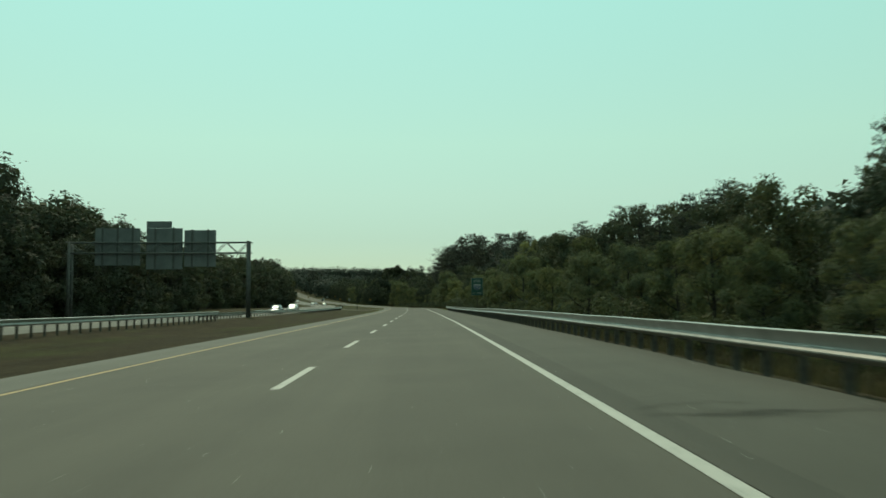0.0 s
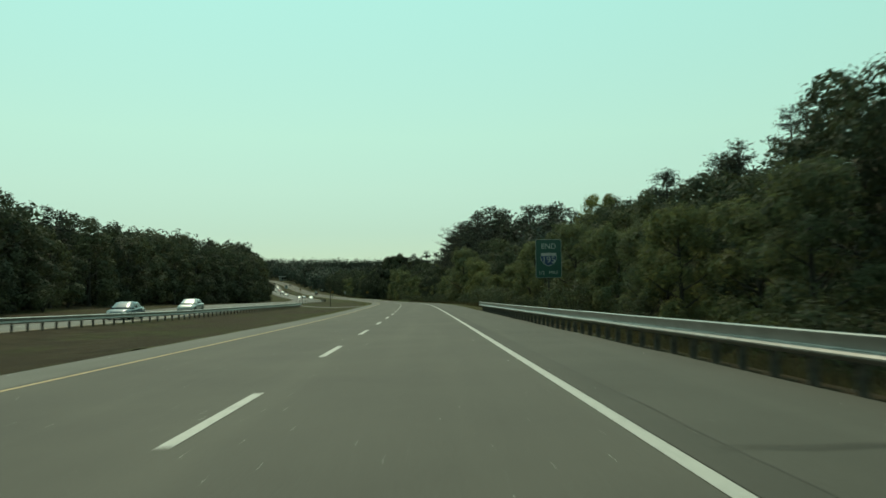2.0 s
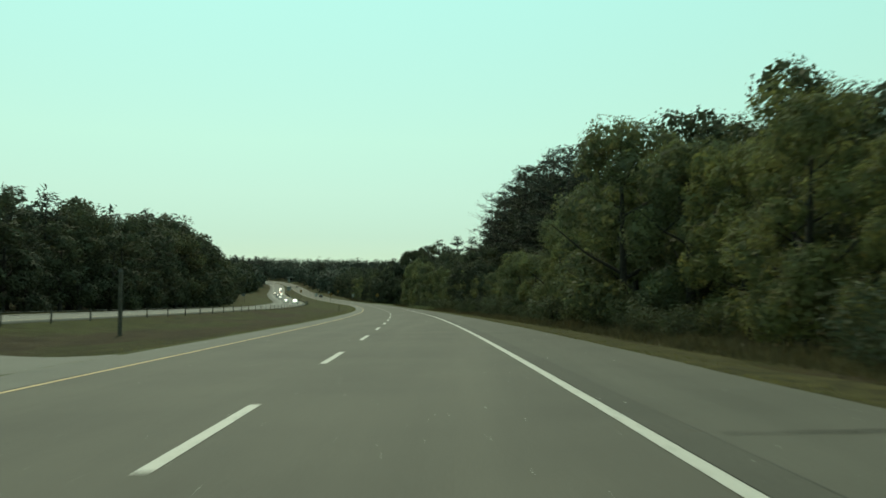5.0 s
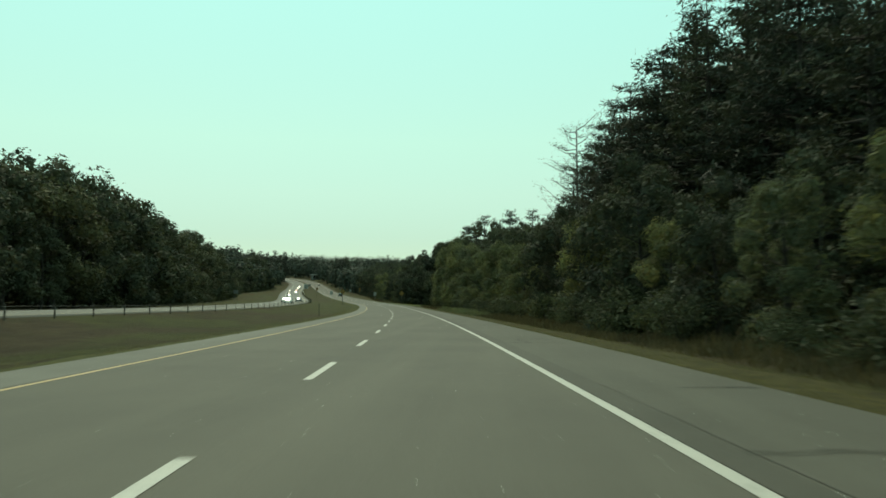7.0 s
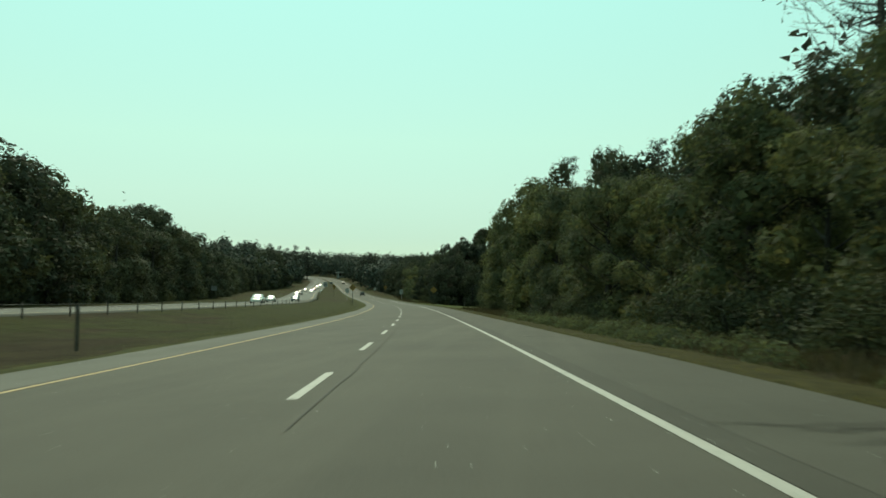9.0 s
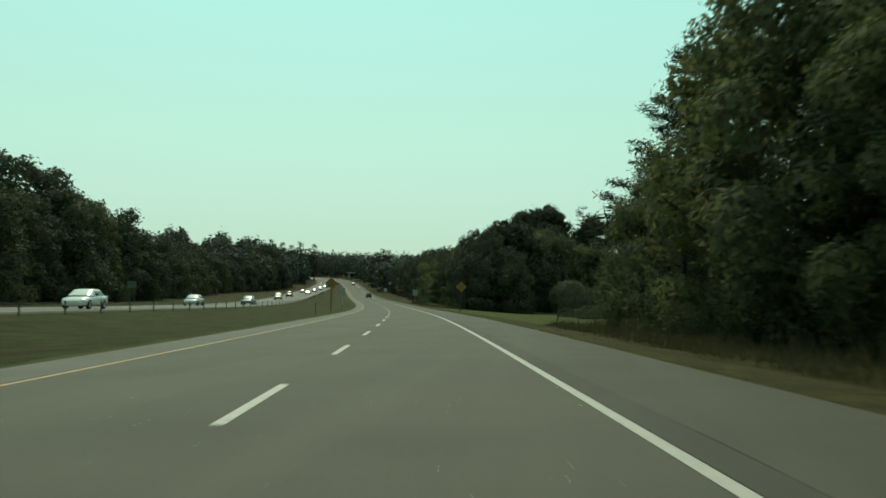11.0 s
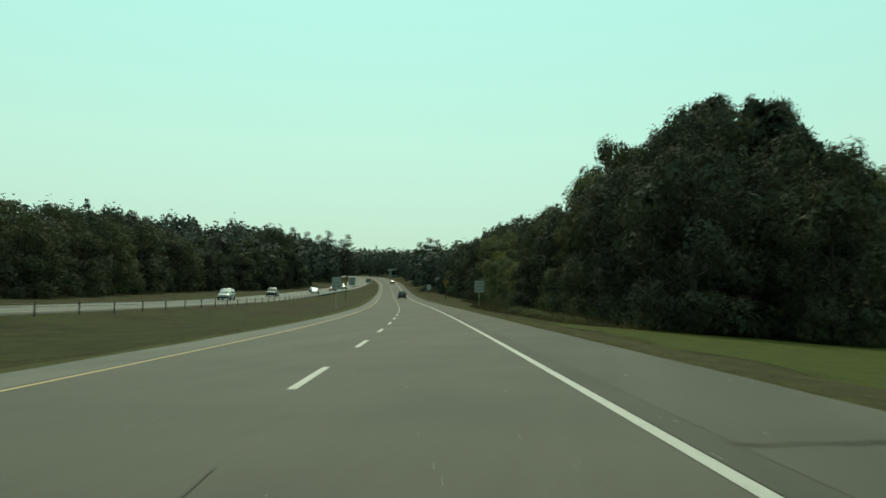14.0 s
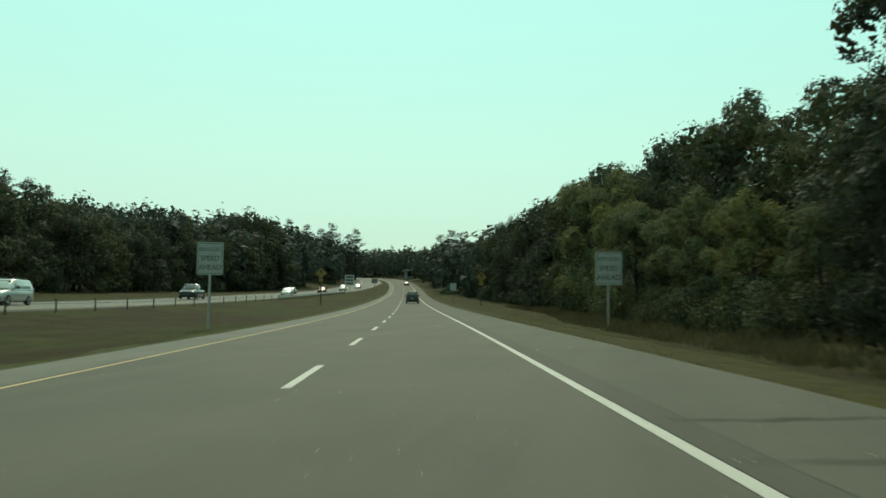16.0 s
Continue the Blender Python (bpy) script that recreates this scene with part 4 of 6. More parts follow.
def make_kinds():
    # near: fine leaves, lightened in colour for missing light; mid: coarser, darker ones
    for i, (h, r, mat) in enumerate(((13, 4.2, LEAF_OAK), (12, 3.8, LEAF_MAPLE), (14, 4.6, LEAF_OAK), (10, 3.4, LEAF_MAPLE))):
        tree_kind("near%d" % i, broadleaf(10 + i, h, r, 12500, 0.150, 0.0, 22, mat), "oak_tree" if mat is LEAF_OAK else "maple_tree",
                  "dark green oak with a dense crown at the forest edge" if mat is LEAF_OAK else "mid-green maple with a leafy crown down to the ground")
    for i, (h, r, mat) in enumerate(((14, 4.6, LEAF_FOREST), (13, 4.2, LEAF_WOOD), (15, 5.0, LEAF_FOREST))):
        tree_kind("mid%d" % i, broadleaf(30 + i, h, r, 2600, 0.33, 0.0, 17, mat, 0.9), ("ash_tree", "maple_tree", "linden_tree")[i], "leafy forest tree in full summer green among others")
        # semi: leaves coloured lighter in place of light; the species are names only
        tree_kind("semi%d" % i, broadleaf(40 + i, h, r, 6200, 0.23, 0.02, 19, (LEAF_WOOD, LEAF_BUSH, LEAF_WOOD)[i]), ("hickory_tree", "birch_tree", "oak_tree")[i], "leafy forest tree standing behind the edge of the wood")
    for i, (h, r) in enumerate(((22, 5.6), (20, 5.2), (24, 5.8))):
        tree_kind("pine%d" % i, pine(50 + i, h, r, 9500, 0.29, 0.14, 23, 0.27, 0.15), "pine_tree", "tall dark white pine with level tiers of limbs")
    for i, (h, r) in enumerate(((22, 5.8), (20, 5.6))):
        tree_kind("midpine%d" % i, pine(60 + i, h, r, 3200, 0.54, 0.12, 20, 0.22, 0.28), "pine_tree", "tall dark pine standing over the forest edge")
    for i, (h, r) in enumerate(((14, 3.5), (13, 3.1))):
        tree_kind("cone%d" % i, pine(160 + i, h, r, 15000, 0.20, 0.03, 26, 0.05, 0.22), "spruce_tree", "dense pyramid-shaped conifer with paler shoot tips")
    tree_kind("openpine", pine(66, 21, 6.4, 9500, 0.25, 0.3, 16, 0.34, 0.10), "pine_tree", "thin old pine with open level limbs and gaps between")
    tree_kind("roadpine", pine(77, 19.0, 8.8, 34000, 0.22, 0.25, 20, 0.12, 0.12, 0.75), "pine_tree", "white pine with long level limbs reaching over the verge")
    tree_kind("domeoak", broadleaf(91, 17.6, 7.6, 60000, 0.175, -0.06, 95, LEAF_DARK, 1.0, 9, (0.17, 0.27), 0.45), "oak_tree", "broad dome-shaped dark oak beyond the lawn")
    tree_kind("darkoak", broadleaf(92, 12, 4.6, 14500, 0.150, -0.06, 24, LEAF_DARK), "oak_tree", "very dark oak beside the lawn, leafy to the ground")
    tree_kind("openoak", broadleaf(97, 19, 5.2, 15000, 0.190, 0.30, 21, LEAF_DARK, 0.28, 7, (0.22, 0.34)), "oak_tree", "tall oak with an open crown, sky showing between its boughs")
    tree_kind("airymaple", broadleaf(98, 15, 3.8, 15000, 0.150, 0.0, 34, LEAF_MAPLE, 0.55, 12, (0.26, 0.40)), "maple_tree", "light green maple with a thin open crown behind the rail")
    tree_kind("lawntree", broadleaf(95, 8.7, 3.5, 14000, 0.14, -0.06, 20, LEAF_GREY), "maple_tree", "small grey-green tree leafy to the ground on the lawn")
    tree_kind("roundbush", round_bush(78, 6.3, 3.9, 14000, 0.20), "round_bush", "round grey-green bush standing on the lawn", "bush")
    tree_kind("bare", bare_tree(70, 21, 5.0), "dead_pine_tree", "half-dead grey pine with bare limbs and twigs")
    for i in range(3):
        tree_kind("shrub%d" % i, shrub(80 + i, 2.6, 1.7, 1900, 0.125), ("shrub", "bush", "sapling")[i], ("loose green shrub at the foot of the trees", "spreading green bush among weeds and grass", "young leafy sapling with several thin stems")[i], ("shrub", "bush", "sapling")[i])


make_kinds()
rnd = random.Random(7)


def skyline(s, table):
    return float(np.interp(s, [a for a, _ in table], [b for _, b in table]))


def leafy_top(s, lat):
    """Height of the leafy trees: the canopy's, but lower in front of the old pines."""
    return min(canopy(s, lat), skyline(s, [(215, 30), (235, 9.4), (258, 8.5), (280, 7.3), (300, 7.8), (330, 9.6), (352, 11.5), (372, 12.0), (384, 13.8), (391, 30)]))


def right_forest():
    s = -12.0
    while s < 780:
        # clearing with the lawn
        if not 448 < s < 558:
            base = 10.6 if s < 130 else (12.5 if s < 150 else (10.2 if s < 300 else (11.2 if s < 474 else (15.2 if s < 612 else 12.5 if s < 634 else 15.5 if s < 660 else 17.5))))
            top = leafy_top(s, base + 1)
            near = 12 < s < 660
            k = rnd.randrange(4)
            h0 = (13, 12, 14, 10)[k]
            key = "near%d" % k if near else "mid%d" % (k % 3)
            sc = max(top, 5.0) * rnd.uniform(0.6, 0.95) * (0.75 if 592 < s < 645 else 0.74 if 93 < s < 103 else 0.66 if 341 < s < 353 else 1.0) / h0
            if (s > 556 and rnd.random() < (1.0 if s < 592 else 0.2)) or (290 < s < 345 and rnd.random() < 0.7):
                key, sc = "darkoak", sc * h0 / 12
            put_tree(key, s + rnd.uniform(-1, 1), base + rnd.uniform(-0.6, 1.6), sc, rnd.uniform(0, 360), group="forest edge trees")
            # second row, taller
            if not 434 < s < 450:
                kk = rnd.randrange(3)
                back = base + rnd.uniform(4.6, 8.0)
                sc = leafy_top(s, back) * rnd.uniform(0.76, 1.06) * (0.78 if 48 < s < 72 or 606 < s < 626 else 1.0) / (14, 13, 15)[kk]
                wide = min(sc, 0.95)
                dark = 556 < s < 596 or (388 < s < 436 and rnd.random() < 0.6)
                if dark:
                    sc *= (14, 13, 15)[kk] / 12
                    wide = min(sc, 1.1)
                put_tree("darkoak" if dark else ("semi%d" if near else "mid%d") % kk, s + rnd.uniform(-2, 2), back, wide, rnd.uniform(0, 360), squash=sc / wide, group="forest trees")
            for k in range(2):
                if rnd.random() < (0.85 if s > 135 else 0.4):
                    put_tree("shrub%d" % rnd.randrange(3), s + rnd.uniform(-2.5, 2.5), base - rnd.uniform(0.2, 2.2), rnd.uniform(0.35, 0.95), rnd.uniform(0, 360), group="roadside shrubs")
        s += rnd.uniform(4.2, 5.6)
    # taller trees further in
    for i in range(130):
        s = 8 + i * 5.8
        if 262 < s < 372 or 446 < s < 600:
            continue
        lat = rnd.uniform(22, 30)
        k = rnd.randrange(3)
        limit = 0.82 * canopy(s, 17) if 370 < s < 404 or 598 < s < 664 else leafy_top(s, lat)
        if rnd.random() < 0.24:
            put_tree("pine%d" % k, s, lat, 1.04 * limit / (22, 20, 24)[k], rnd.uniform(0, 360), group="tall pines")
            continue
        sc = limit * rnd.uniform(0.70, 1.0) * (0.72 if 48 < s < 72 else 1.0) / (14, 13, 15)[k]
        wide = min(sc, 1.05)
        put_tree("semi%d" % k, s + rnd.uniform(-2, 2), lat, wide, rnd.uniform(0, 360), squash=sc / wide, group="forest trees")
    # the tall pines
    for s, lat, h in ((60, 21, 10), (100, 26, 14), (112, 29.5, 14.5), (129, 25, 14.8), (150, 28, 13), (164, 33, 17), (176, 24, 12), (262, 24, 13), (274, 28, 14), (386, 29, 17), (444.5, 20.2, 21), (438, 16.5, 16), (446, 15.5, 15), (430, 21, 17),
                      (604, 39, 19), (660, 67, 26), (678, 22, 16)):
        k = rnd.randrange(3)
        put_tree("pine%d" % k, s, lat, h / (22, 20, 24)[k], rnd.uniform(0, 360), group="tall pines")
    # the close stand of old pines
    for row, (lat, s, last) in enumerate(((20.5, 284, 347), (25.5, 286, 358), (31, 285, 352), (37, 288, 345), (44, 274, 340), (52, 284, 345))):
        while s < last:
            h = min(0.160 * (s - 150), 30) * rnd.uniform(0.90, 1.02)
            if row < 4:
                h = min(h, (0.325 * (s - 243) + 0.5) * rnd.uniform(0.88, 1.0))
            if lat < 22:
                h *= skyline(s, [(320, 1.0), (342, 0.86), (360, 0.82)])
            k = rnd.randrange(3)
            if row < 2 and s > 330:
                put_tree("openpine", s, lat + rnd.uniform(-1.5, 1.5), min(h, 20.5 + (lat - 20) * 0.7) / 21, rnd.uniform(0, 360), group="tall pines")
                s += 3
            elif row < 2:
                put_tree("pine%d" % k, s, lat + rnd.uniform(-1.5, 1.5), h / (22, 20, 24)[k], rnd.uniform(0, 360), group="tall pines")
            else:
                put_tree("midpine%d" % (k % 2), s, lat + rnd.uniform(-2, 2), h / (22, 20)[k % 2], rnd.uniform(0, 360), group="tall pines")
            s += rnd.uniform(5.5, 8.0) if row < 2 else rnd.uniform(8.0, 12.0)
    put_tree("roadpine", 466.5, 19.8, 1.0, 20)
    for s, lat, k, sc in ((459, 15.2, 1, 0.45), (455, 14.0, 3, 0.62), (452, 13.0, 0, 0.62), (461, 18.5, 3, 0.55), (456.5, 19.5, 2, 0.58), (450.5, 16.5, 2, 0.7)):
        put_tree("near%d" % k, s, lat, sc, s * 50.0, group="forest edge trees")
    put_tree("darkoak", 607.3, 12.7, 6.0 / 12, 200, group="forest edge trees")
    put_tree("bare", 379, 24.2, 26.3 / 21, 40)
    put_tree("bare", 380.8, 25.4, 22 / 21, 160)
    put_tree("bare", 377.4, 23.2, 20 / 21, 250)
    put_tree("bare", 372.5, 27.5, 25 / 21, 300)
    put_tree("bare", 368.5, 25, 22 / 21, 10)
    put_tree("bare", 366, 28.5, 26 / 21, 100)
    put_tree("openpine", 372, 30.5, 24 / 21, 15, group="tall pines")
    put_tree("openpine", 366, 24.8, 22 / 21, 80, group="tall pines", free=True)
    put_tree("openpine", 370, 28.0, 24 / 21, 200, group="tall pines", free=True)
    put_tree("openpine", 378, 31.5, 22 / 21, 140, group="tall pines")
    # grove beyond the lawn
    put_tree("domeoak", 581, 24.8, 1.0, 0, squash=1.01)
    put_tree("openoak", 630, 27.6, 1.12, 40)
    for k, (s, lat, h) in enumerate(((118, 24, 11.0), (128, 25.5, 12.0), (139, 24, 11.6), (150, 27.5, 13.4), (165, 27, 14.3), (178, 27, 12.2), (197, 28.8, 15.2), (188, 25, 10.5))):
        put_tree("cone%d" % (k % 2), s, lat, h / (14, 13)[k % 2], s * 61.0, group="conifers behind the rail", free=True)
    put_tree("airymaple", 196.5, 26.8, (14.7 - place(196.5, 26.8).z) / 15, 30)
    put_tree("airymaple", 197.5, 21.8, (10.6 - place(197.5, 21.8).z) / 15, 150)
    # tall trees of the wood far behind the lawn
    for key, h, s, lat, top in (("domeoak", 17.6, 648, 46, 26.0), ("pine2", 24, 644, 58.4, 26.2), ("domeoak", 17.6, 645, 64, 22.8), ("domeoak", 17.6, 640, 80, 18.0)):
        put_tree(key, s, lat, (top - place(s, lat).z) / h, s * 7.0 + lat * 9.0, group="forest trees", free=True)
    put_tree("pine1", 60, 20.5, 9.9 / 20, 75, squash=0.95, group="tall pines", free=True)
    for s, lat, h in ( (597, 18, 14), (600, 23, 16), (594, 32, 16.5), (594, 39, 15.5), (590, 44, 13.5), (588, 49, 12), (588, 55, 12.5), (590, 61, 13), (600, 36, 18), (592, 24, 17)):
        k = rnd.randrange(4)
        put_tree("near%d" % k, s, lat, h / (13, 12, 14, 10)[k], rnd.uniform(0, 360), group="grove trees")
    for s, lat, h in ((568, 18.5, 9), (573, 17.2, 11), (579, 17.6, 12), (585, 17.2, 12.5), (592, 17.5, 12.5), (597, 15, 10.5), (574, 30.5, 10)):
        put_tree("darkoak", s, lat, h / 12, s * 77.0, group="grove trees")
    for i in range(12):
        put_tree("shrub%d" % rnd.randrange(3), 562 + i * 0.9 + rnd.uniform(-1, 1), 14.5 + i * 1.2, rnd.uniform(0.8, 1.3), rnd.uniform(0, 360), group="grove shrubs")
    for i in range(26):
        put_tree("shrub%d" % rnd.randrange(3), 566 + i * 3.1, 14.2 + rnd.uniform(-0.8, 0.8) - (1.6 if i > 15 else 0), rnd.uniform(0.7, 1.15), rnd.uniform(0, 360), group="grove shrubs")
    for i in range(26):
        put_tree("shrub%d" % rnd.randrange(3), 572 + rnd.uniform(0, 8), 38 + i * 1.7, rnd.uniform(1.1, 1.8), rnd.uniform(0, 360), group="grove shrubs")
    for s, lat, h in ((618, 79, 19), (612, 74, 16.5), (622, 85, 17)):
        put_tree("semi2", s, lat, h / 15, s * 31.0, group="forest trees")
    # trees behind the house
    for i in range(40):
        k = rnd.randrange(3)
        put_tree(("semi%d" if i < 16 else "mid%d") % k, 586 + rnd.uniform(0, 30) - i * 0.5, 44 + i * 2.0 + rnd.uniform(-2, 2), rnd.uniform(10, 13.5) / (14, 13, 15)[k], rnd.uniform(0, 360), group="forest trees")


def left_forest():
    s = 20.0
    while s < 860:
        edge = float(wood_edge(s))
        top = canopy(s, float(wood_edge(s)) - 5)
        for row, (off, lo, hi, chance) in enumerate(((0, 0.5, 0.9, 1.0), (6.5, 0.84, 1.08, 1.0))):
            if rnd.random() > chance:
                continue
            if rnd.random() < 0.2 and row:
                k = rnd.randrange(2)
                put_tree("midpine%d" % k, s + rnd.uniform(-2, 2), edge - off, top * rnd.uniform(lo, hi) * 1.03 / (22, 20)[k], rnd.uniform(0, 360), group="forest trees")
            else:
                k = rnd.randrange(3)
                put_tree("mid%d" % k, s + rnd.uniform(-2, 2), edge - off + rnd.uniform(-1.5, 1.5), 1.15 * top * rnd.uniform(lo, hi) / (14, 13, 15)[k], rnd.uniform(0, 360), squash=0.87, group="forest trees")
        if rnd.random() < 0.35:
            put_tree("shrub%d" % rnd.randrange(3), s, edge + rnd.uniform(1.5, 3.5), rnd.uniform(0.8, 1.6), rnd.uniform(0, 360), group="roadside shrubs")
        s += rnd.uniform(5.8, 7.4)


def far_woods(name, spots, seed, size, n, label):
    """Far woods: one mass of many leaf clumps with uneven tops over trunks."""
    rng = np.random.default_rng(seed)
    ps, ds = [], []
    for (x, y, z, h, r) in spots:
        d = rng.normal(size=(n, 3))
        d /= np.linalg.norm(d, axis=1)[:, None]
        k = 1 + 0.35 * np.sin(d[:, 0] * 5 + x) * np.cos(d[:, 1] * 4 + y)
        q = d * (rng.uniform(0.6, 1, n) ** 0.5 * k)[:, None] * np.array([r, r, h * 0.5]) + np.array([x, y, z + h * 0.52])
        ps.append(q)
        ds.append(d + np.array([0, 0, 0.3]))
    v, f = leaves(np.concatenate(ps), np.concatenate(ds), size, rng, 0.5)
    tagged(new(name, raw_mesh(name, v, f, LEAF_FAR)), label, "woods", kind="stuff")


def build_far():
    spots = []
    # both sides and the end of the valley, rising with the land
    for s in np.arange(790, 1500, 8.0):
        for lat in (15, 24, 34, 48, 65, 90, 120):
            if rnd.random() < 0.85 and not (1010 < s < 1062 and lat < 30):
                p = place(s + rnd.uniform(-4, 4), lat + rnd.uniform(-4, 4))
                h = rnd.uniform(11, 17) - (3 if lat > 40 else 0)
                spots.append((p.x, p.y, p.z, h, rnd.uniform(3.4, 5.2)))
        e = float(wood_edge(s)) + 7
        for off in (8, 16, 26, 40, 60, 90, 130):
            if rnd.random() < 0.85:
                p = place(s + rnd.uniform(-4, 4), e - off + rnd.uniform(-4, 4))
                spots.append((p.x, p.y, p.z, rnd.uniform(12, 19), rnd.uniform(3.4, 5.2)))
    for lat in np.arange(-60, 320, 7.0):
        for s in (1330, 1345, 1370):
            p = place(s, lat)
            spots.append((p.x, p.y, p.z, rnd.uniform(20, 26), rnd.uniform(4, 6)))
            spots.append((p.x, p.y, p.z + 9, rnd.uniform(15, 20), rnd.uniform(5, 7)))
    far_woods("distant_woods", spots, 3, 1.8, 160, "distant mixed woods rising over the end of the road")
    # woods behind the roadside rows
    spots = []
    for s in np.arange(-10, 790, 11.0):
        for off in (14, 24):
            p = place(s + rnd.uniform(-4, 4), float(wood_edge(s)) - off)
            spots.append((p.x, p.y, p.z, canopy(s, float(wood_edge(s)) - 5) * rnd.uniform(0.85, 1.02), rnd.uniform(4, 5.5)))
        if not 440 < s < 620:
            for lat in (36, 44):
                p = place(s + rnd.uniform(-4, 4), lat + rnd.uniform(-3, 3))
                spots.append((p.x, p.y, p.z, (0.75 if 585 < s < 700 or s < 130 else 1.0) * canopy(s, 36) * rnd.uniform(0.72, 0.88), rnd.uniform(4, 5.5)))
    deep = []
    for s in np.arange(-20, 790, 13.0):
        for k in range(6):
            p = place(s + rnd.uniform(-5, 5), float(wood_edge(s)) - 37 - k * 13 + rnd.uniform(-4, 4))
            deep.append((p.x, p.y, p.z, canopy(s, float(wood_edge(s)) - 5) * rnd.uniform(0.75, 0.95), rnd.uniform(5, 7)))
            lat = 56 + k * 13 + rnd.uniform(-4, 4)
            if not (430 < s < 620 and lat < 100):
                p = place(s + rnd.uniform(-5, 5), lat)
                deep.append((p.x, p.y, p.z, (0.55 if 585 < s < 700 or s < 130 else 0.8) * canopy(s, 36) * rnd.uniform(0.8, 1.0), rnd.uniform(5, 7)))
    far_woods("deep_woods", deep, 6, 2.0, 80, "mixed woods going on behind the roadside forest")
    far_woods("woods_behind", spots, 4, 1.0, 400, "deeper forest behind the roadside trees")


def tall_pine(s, lat, top, key="pine0", turn=0.0):
    """A pine whose tip stands that high over the road."""
    h = {"pine0": 22, "pine1": 20, "pine2": 24, "midpine0": 22, "midpine1": 20}[key]
    put_tree(key, s, lat, (top - float(relief(s, lat))) / h, turn, group="tall pines")


right_forest()
for s, lat, top in ((919, 17, 22.3), (915, 12.8, 20.2), (923, 21.5, 21.5), (1010, -19.8, 25), (1004, -24, 22), (969, -31.6, 26), (975, -43, 25.5), (962, -50, 27), (985, -37, 24)):
    tall_pine(s, lat, top, "midpine%d" % (int(s) % 2), s * 37.0)
left_forest()
build_far()


# ---- guardrails ----
def beam_profile(h=0.70, d=0.085):
    """Section of a W-beam, lat towards the road negative: pairs of (lat, height), front then back."""
    z0 = h - 0.312
    front = [(-0.002, 0.0), (-d * 0.95, 0.050), (-d, 0.062), (-d, 0.074), (-d * 0.15, 0.130), (-d * 0.12, 0.144), (-d * 0.9, 0.266), (-d, 0.280), (-d, 0.293), (-d * 0.85, 0.304), (-0.002, 0.312)]
    return [(l, z0 + z) for l, z in front] + [(l + 0.006, z0 + z) for l, z in reversed(front)]


def guardrail(s0, s1, latfun, label, flip=1, post_gap=1.15, h=0.68, mat=None, post_mat=None, blunt=False):
    rail = thing("guardrail", stand(s0, latfun(s0)), label, "guardrail", "guardrails")
    inv = rail.matrix_basis.inverted()
    prof = beam_profile(h)
    ss = np.unique(np.r_[np.arange(s0, s1, 1.9 * 2), s1])
    for a, b in zip(ss[:-1], ss[1:]):
        rows = []
        for s in np.linspace(a - (0.12 if a > s0 else 0), b, 5):
            over = 0.004 if s > b - 0.1 else 0.0
            jog = 0.012 * noise.noise(Vector((s * 0.23, 3.1, 0)))
            rows.append([inv @ place(s, latfun(s) + (l - over) * flip, None, z + jog) for l, z in prof + prof[:1]])
        part("rail_section", Shape().strip(rows, False), mat or GALV, rail)
    posts = Shape()
    w = 0.055
    posts.box(-w, -0.05, -0.3, w, 0.05, h - 0.06, 0.012)
    pm = posts.mesh("post", post_mat or WOOD_POST)
    block = Shape()
    block.box(-0.05, -0.07, h - 0.33, 0.05, 0.07, h - 0.02, 0.01)
    bm_ = block.mesh("blockout", WOOD_POST)
    s = s0 + 0.5
    while s < s1 - 0.2:
        l = latfun(s)
        q = place(s, l + 0.16 * flip)
        m = inv @ pose(q.x, q.y, q.z, 0, 0, math.degrees(float(heading(s))))
        o = part("post", pm, None, rail, "", m)
        q = place(s, l + 0.05 * flip)
        part("blockout", bm_, None, rail, "", inv @ pose(q.x, q.y, place(s, l + 0.16 * flip).z, 0, 0, math.degrees(float(heading(s)))))
        s += post_gap
    # rounded end piece
    for s, sign in ((s1, 1), (s0, -1)):
        rows = []
        for k in range(7):
            an = k / 6 * math.pi
            rows.append([inv @ place(s + sign * 0.16 * math.sin(an), latfun(s) + flip * (-0.08 + 0.12 * (1 - math.cos(an)) - 0.02), None, z) for z in (h - 0.32, h)])
        part("end_piece", Shape().strip(rows, True), mat or GALV, rail)
    return rail


def post_fence(s0, s1, gap, latfun, label):
    """Light median barrier: thin steel posts with a cable."""
    f = thing("cable_barrier", stand(s0, latfun(s0)), label, "barrier", "guardrails")
    inv = f.matrix_basis.inverted()
    p = Shape()
    p.box(-0.035, -0.045, -0.2, 0.035, 0.045, 0.78, 0.008)
    pm = p.mesh("post", WOOD_POST)
    s = s0
    pts = []
    while s < s1:
        q = place(s, latfun(s))
        part("post", pm, None, f, "", inv @ pose(q.x, q.y, q.z, 0, 0, math.degrees(float(heading(s)))))
        pts.append(s)
        s += gap
    for z in (0.52, 0.68):
        part("cable", Shape().tube([inv @ place(s, latfun(s) + 0.05, None, z) for s in pts], [0.012] * len(pts), 5), DULL_STEEL, f)
    return f


# ---- signs ----
def rounded(w, h, r, n=4):
    pts = []
    for cx, cz, a0 in ((w / 2 - r, h / 2 - r, 0), (-w / 2 + r, h / 2 - r, 90), (-w / 2 + r, -h / 2 + r, 180), (w / 2 - r, -h / 2 + r, 270)):
        for k in range(n + 1):
            a = radians(a0 + 90 * k / n)
            pts.append((cx + r * math.cos(a), cz + r * math.sin(a)))
    return pts


SIGN_FADED = simple("bleached_sign_sheeting", (0.25, 0.22, 0.22), (0.32, 0.285, 0.285), 2.0, 0.4)
FACE = pose(0, 0, 0, 90, 0, 0)     # lettering turned to face back along the road


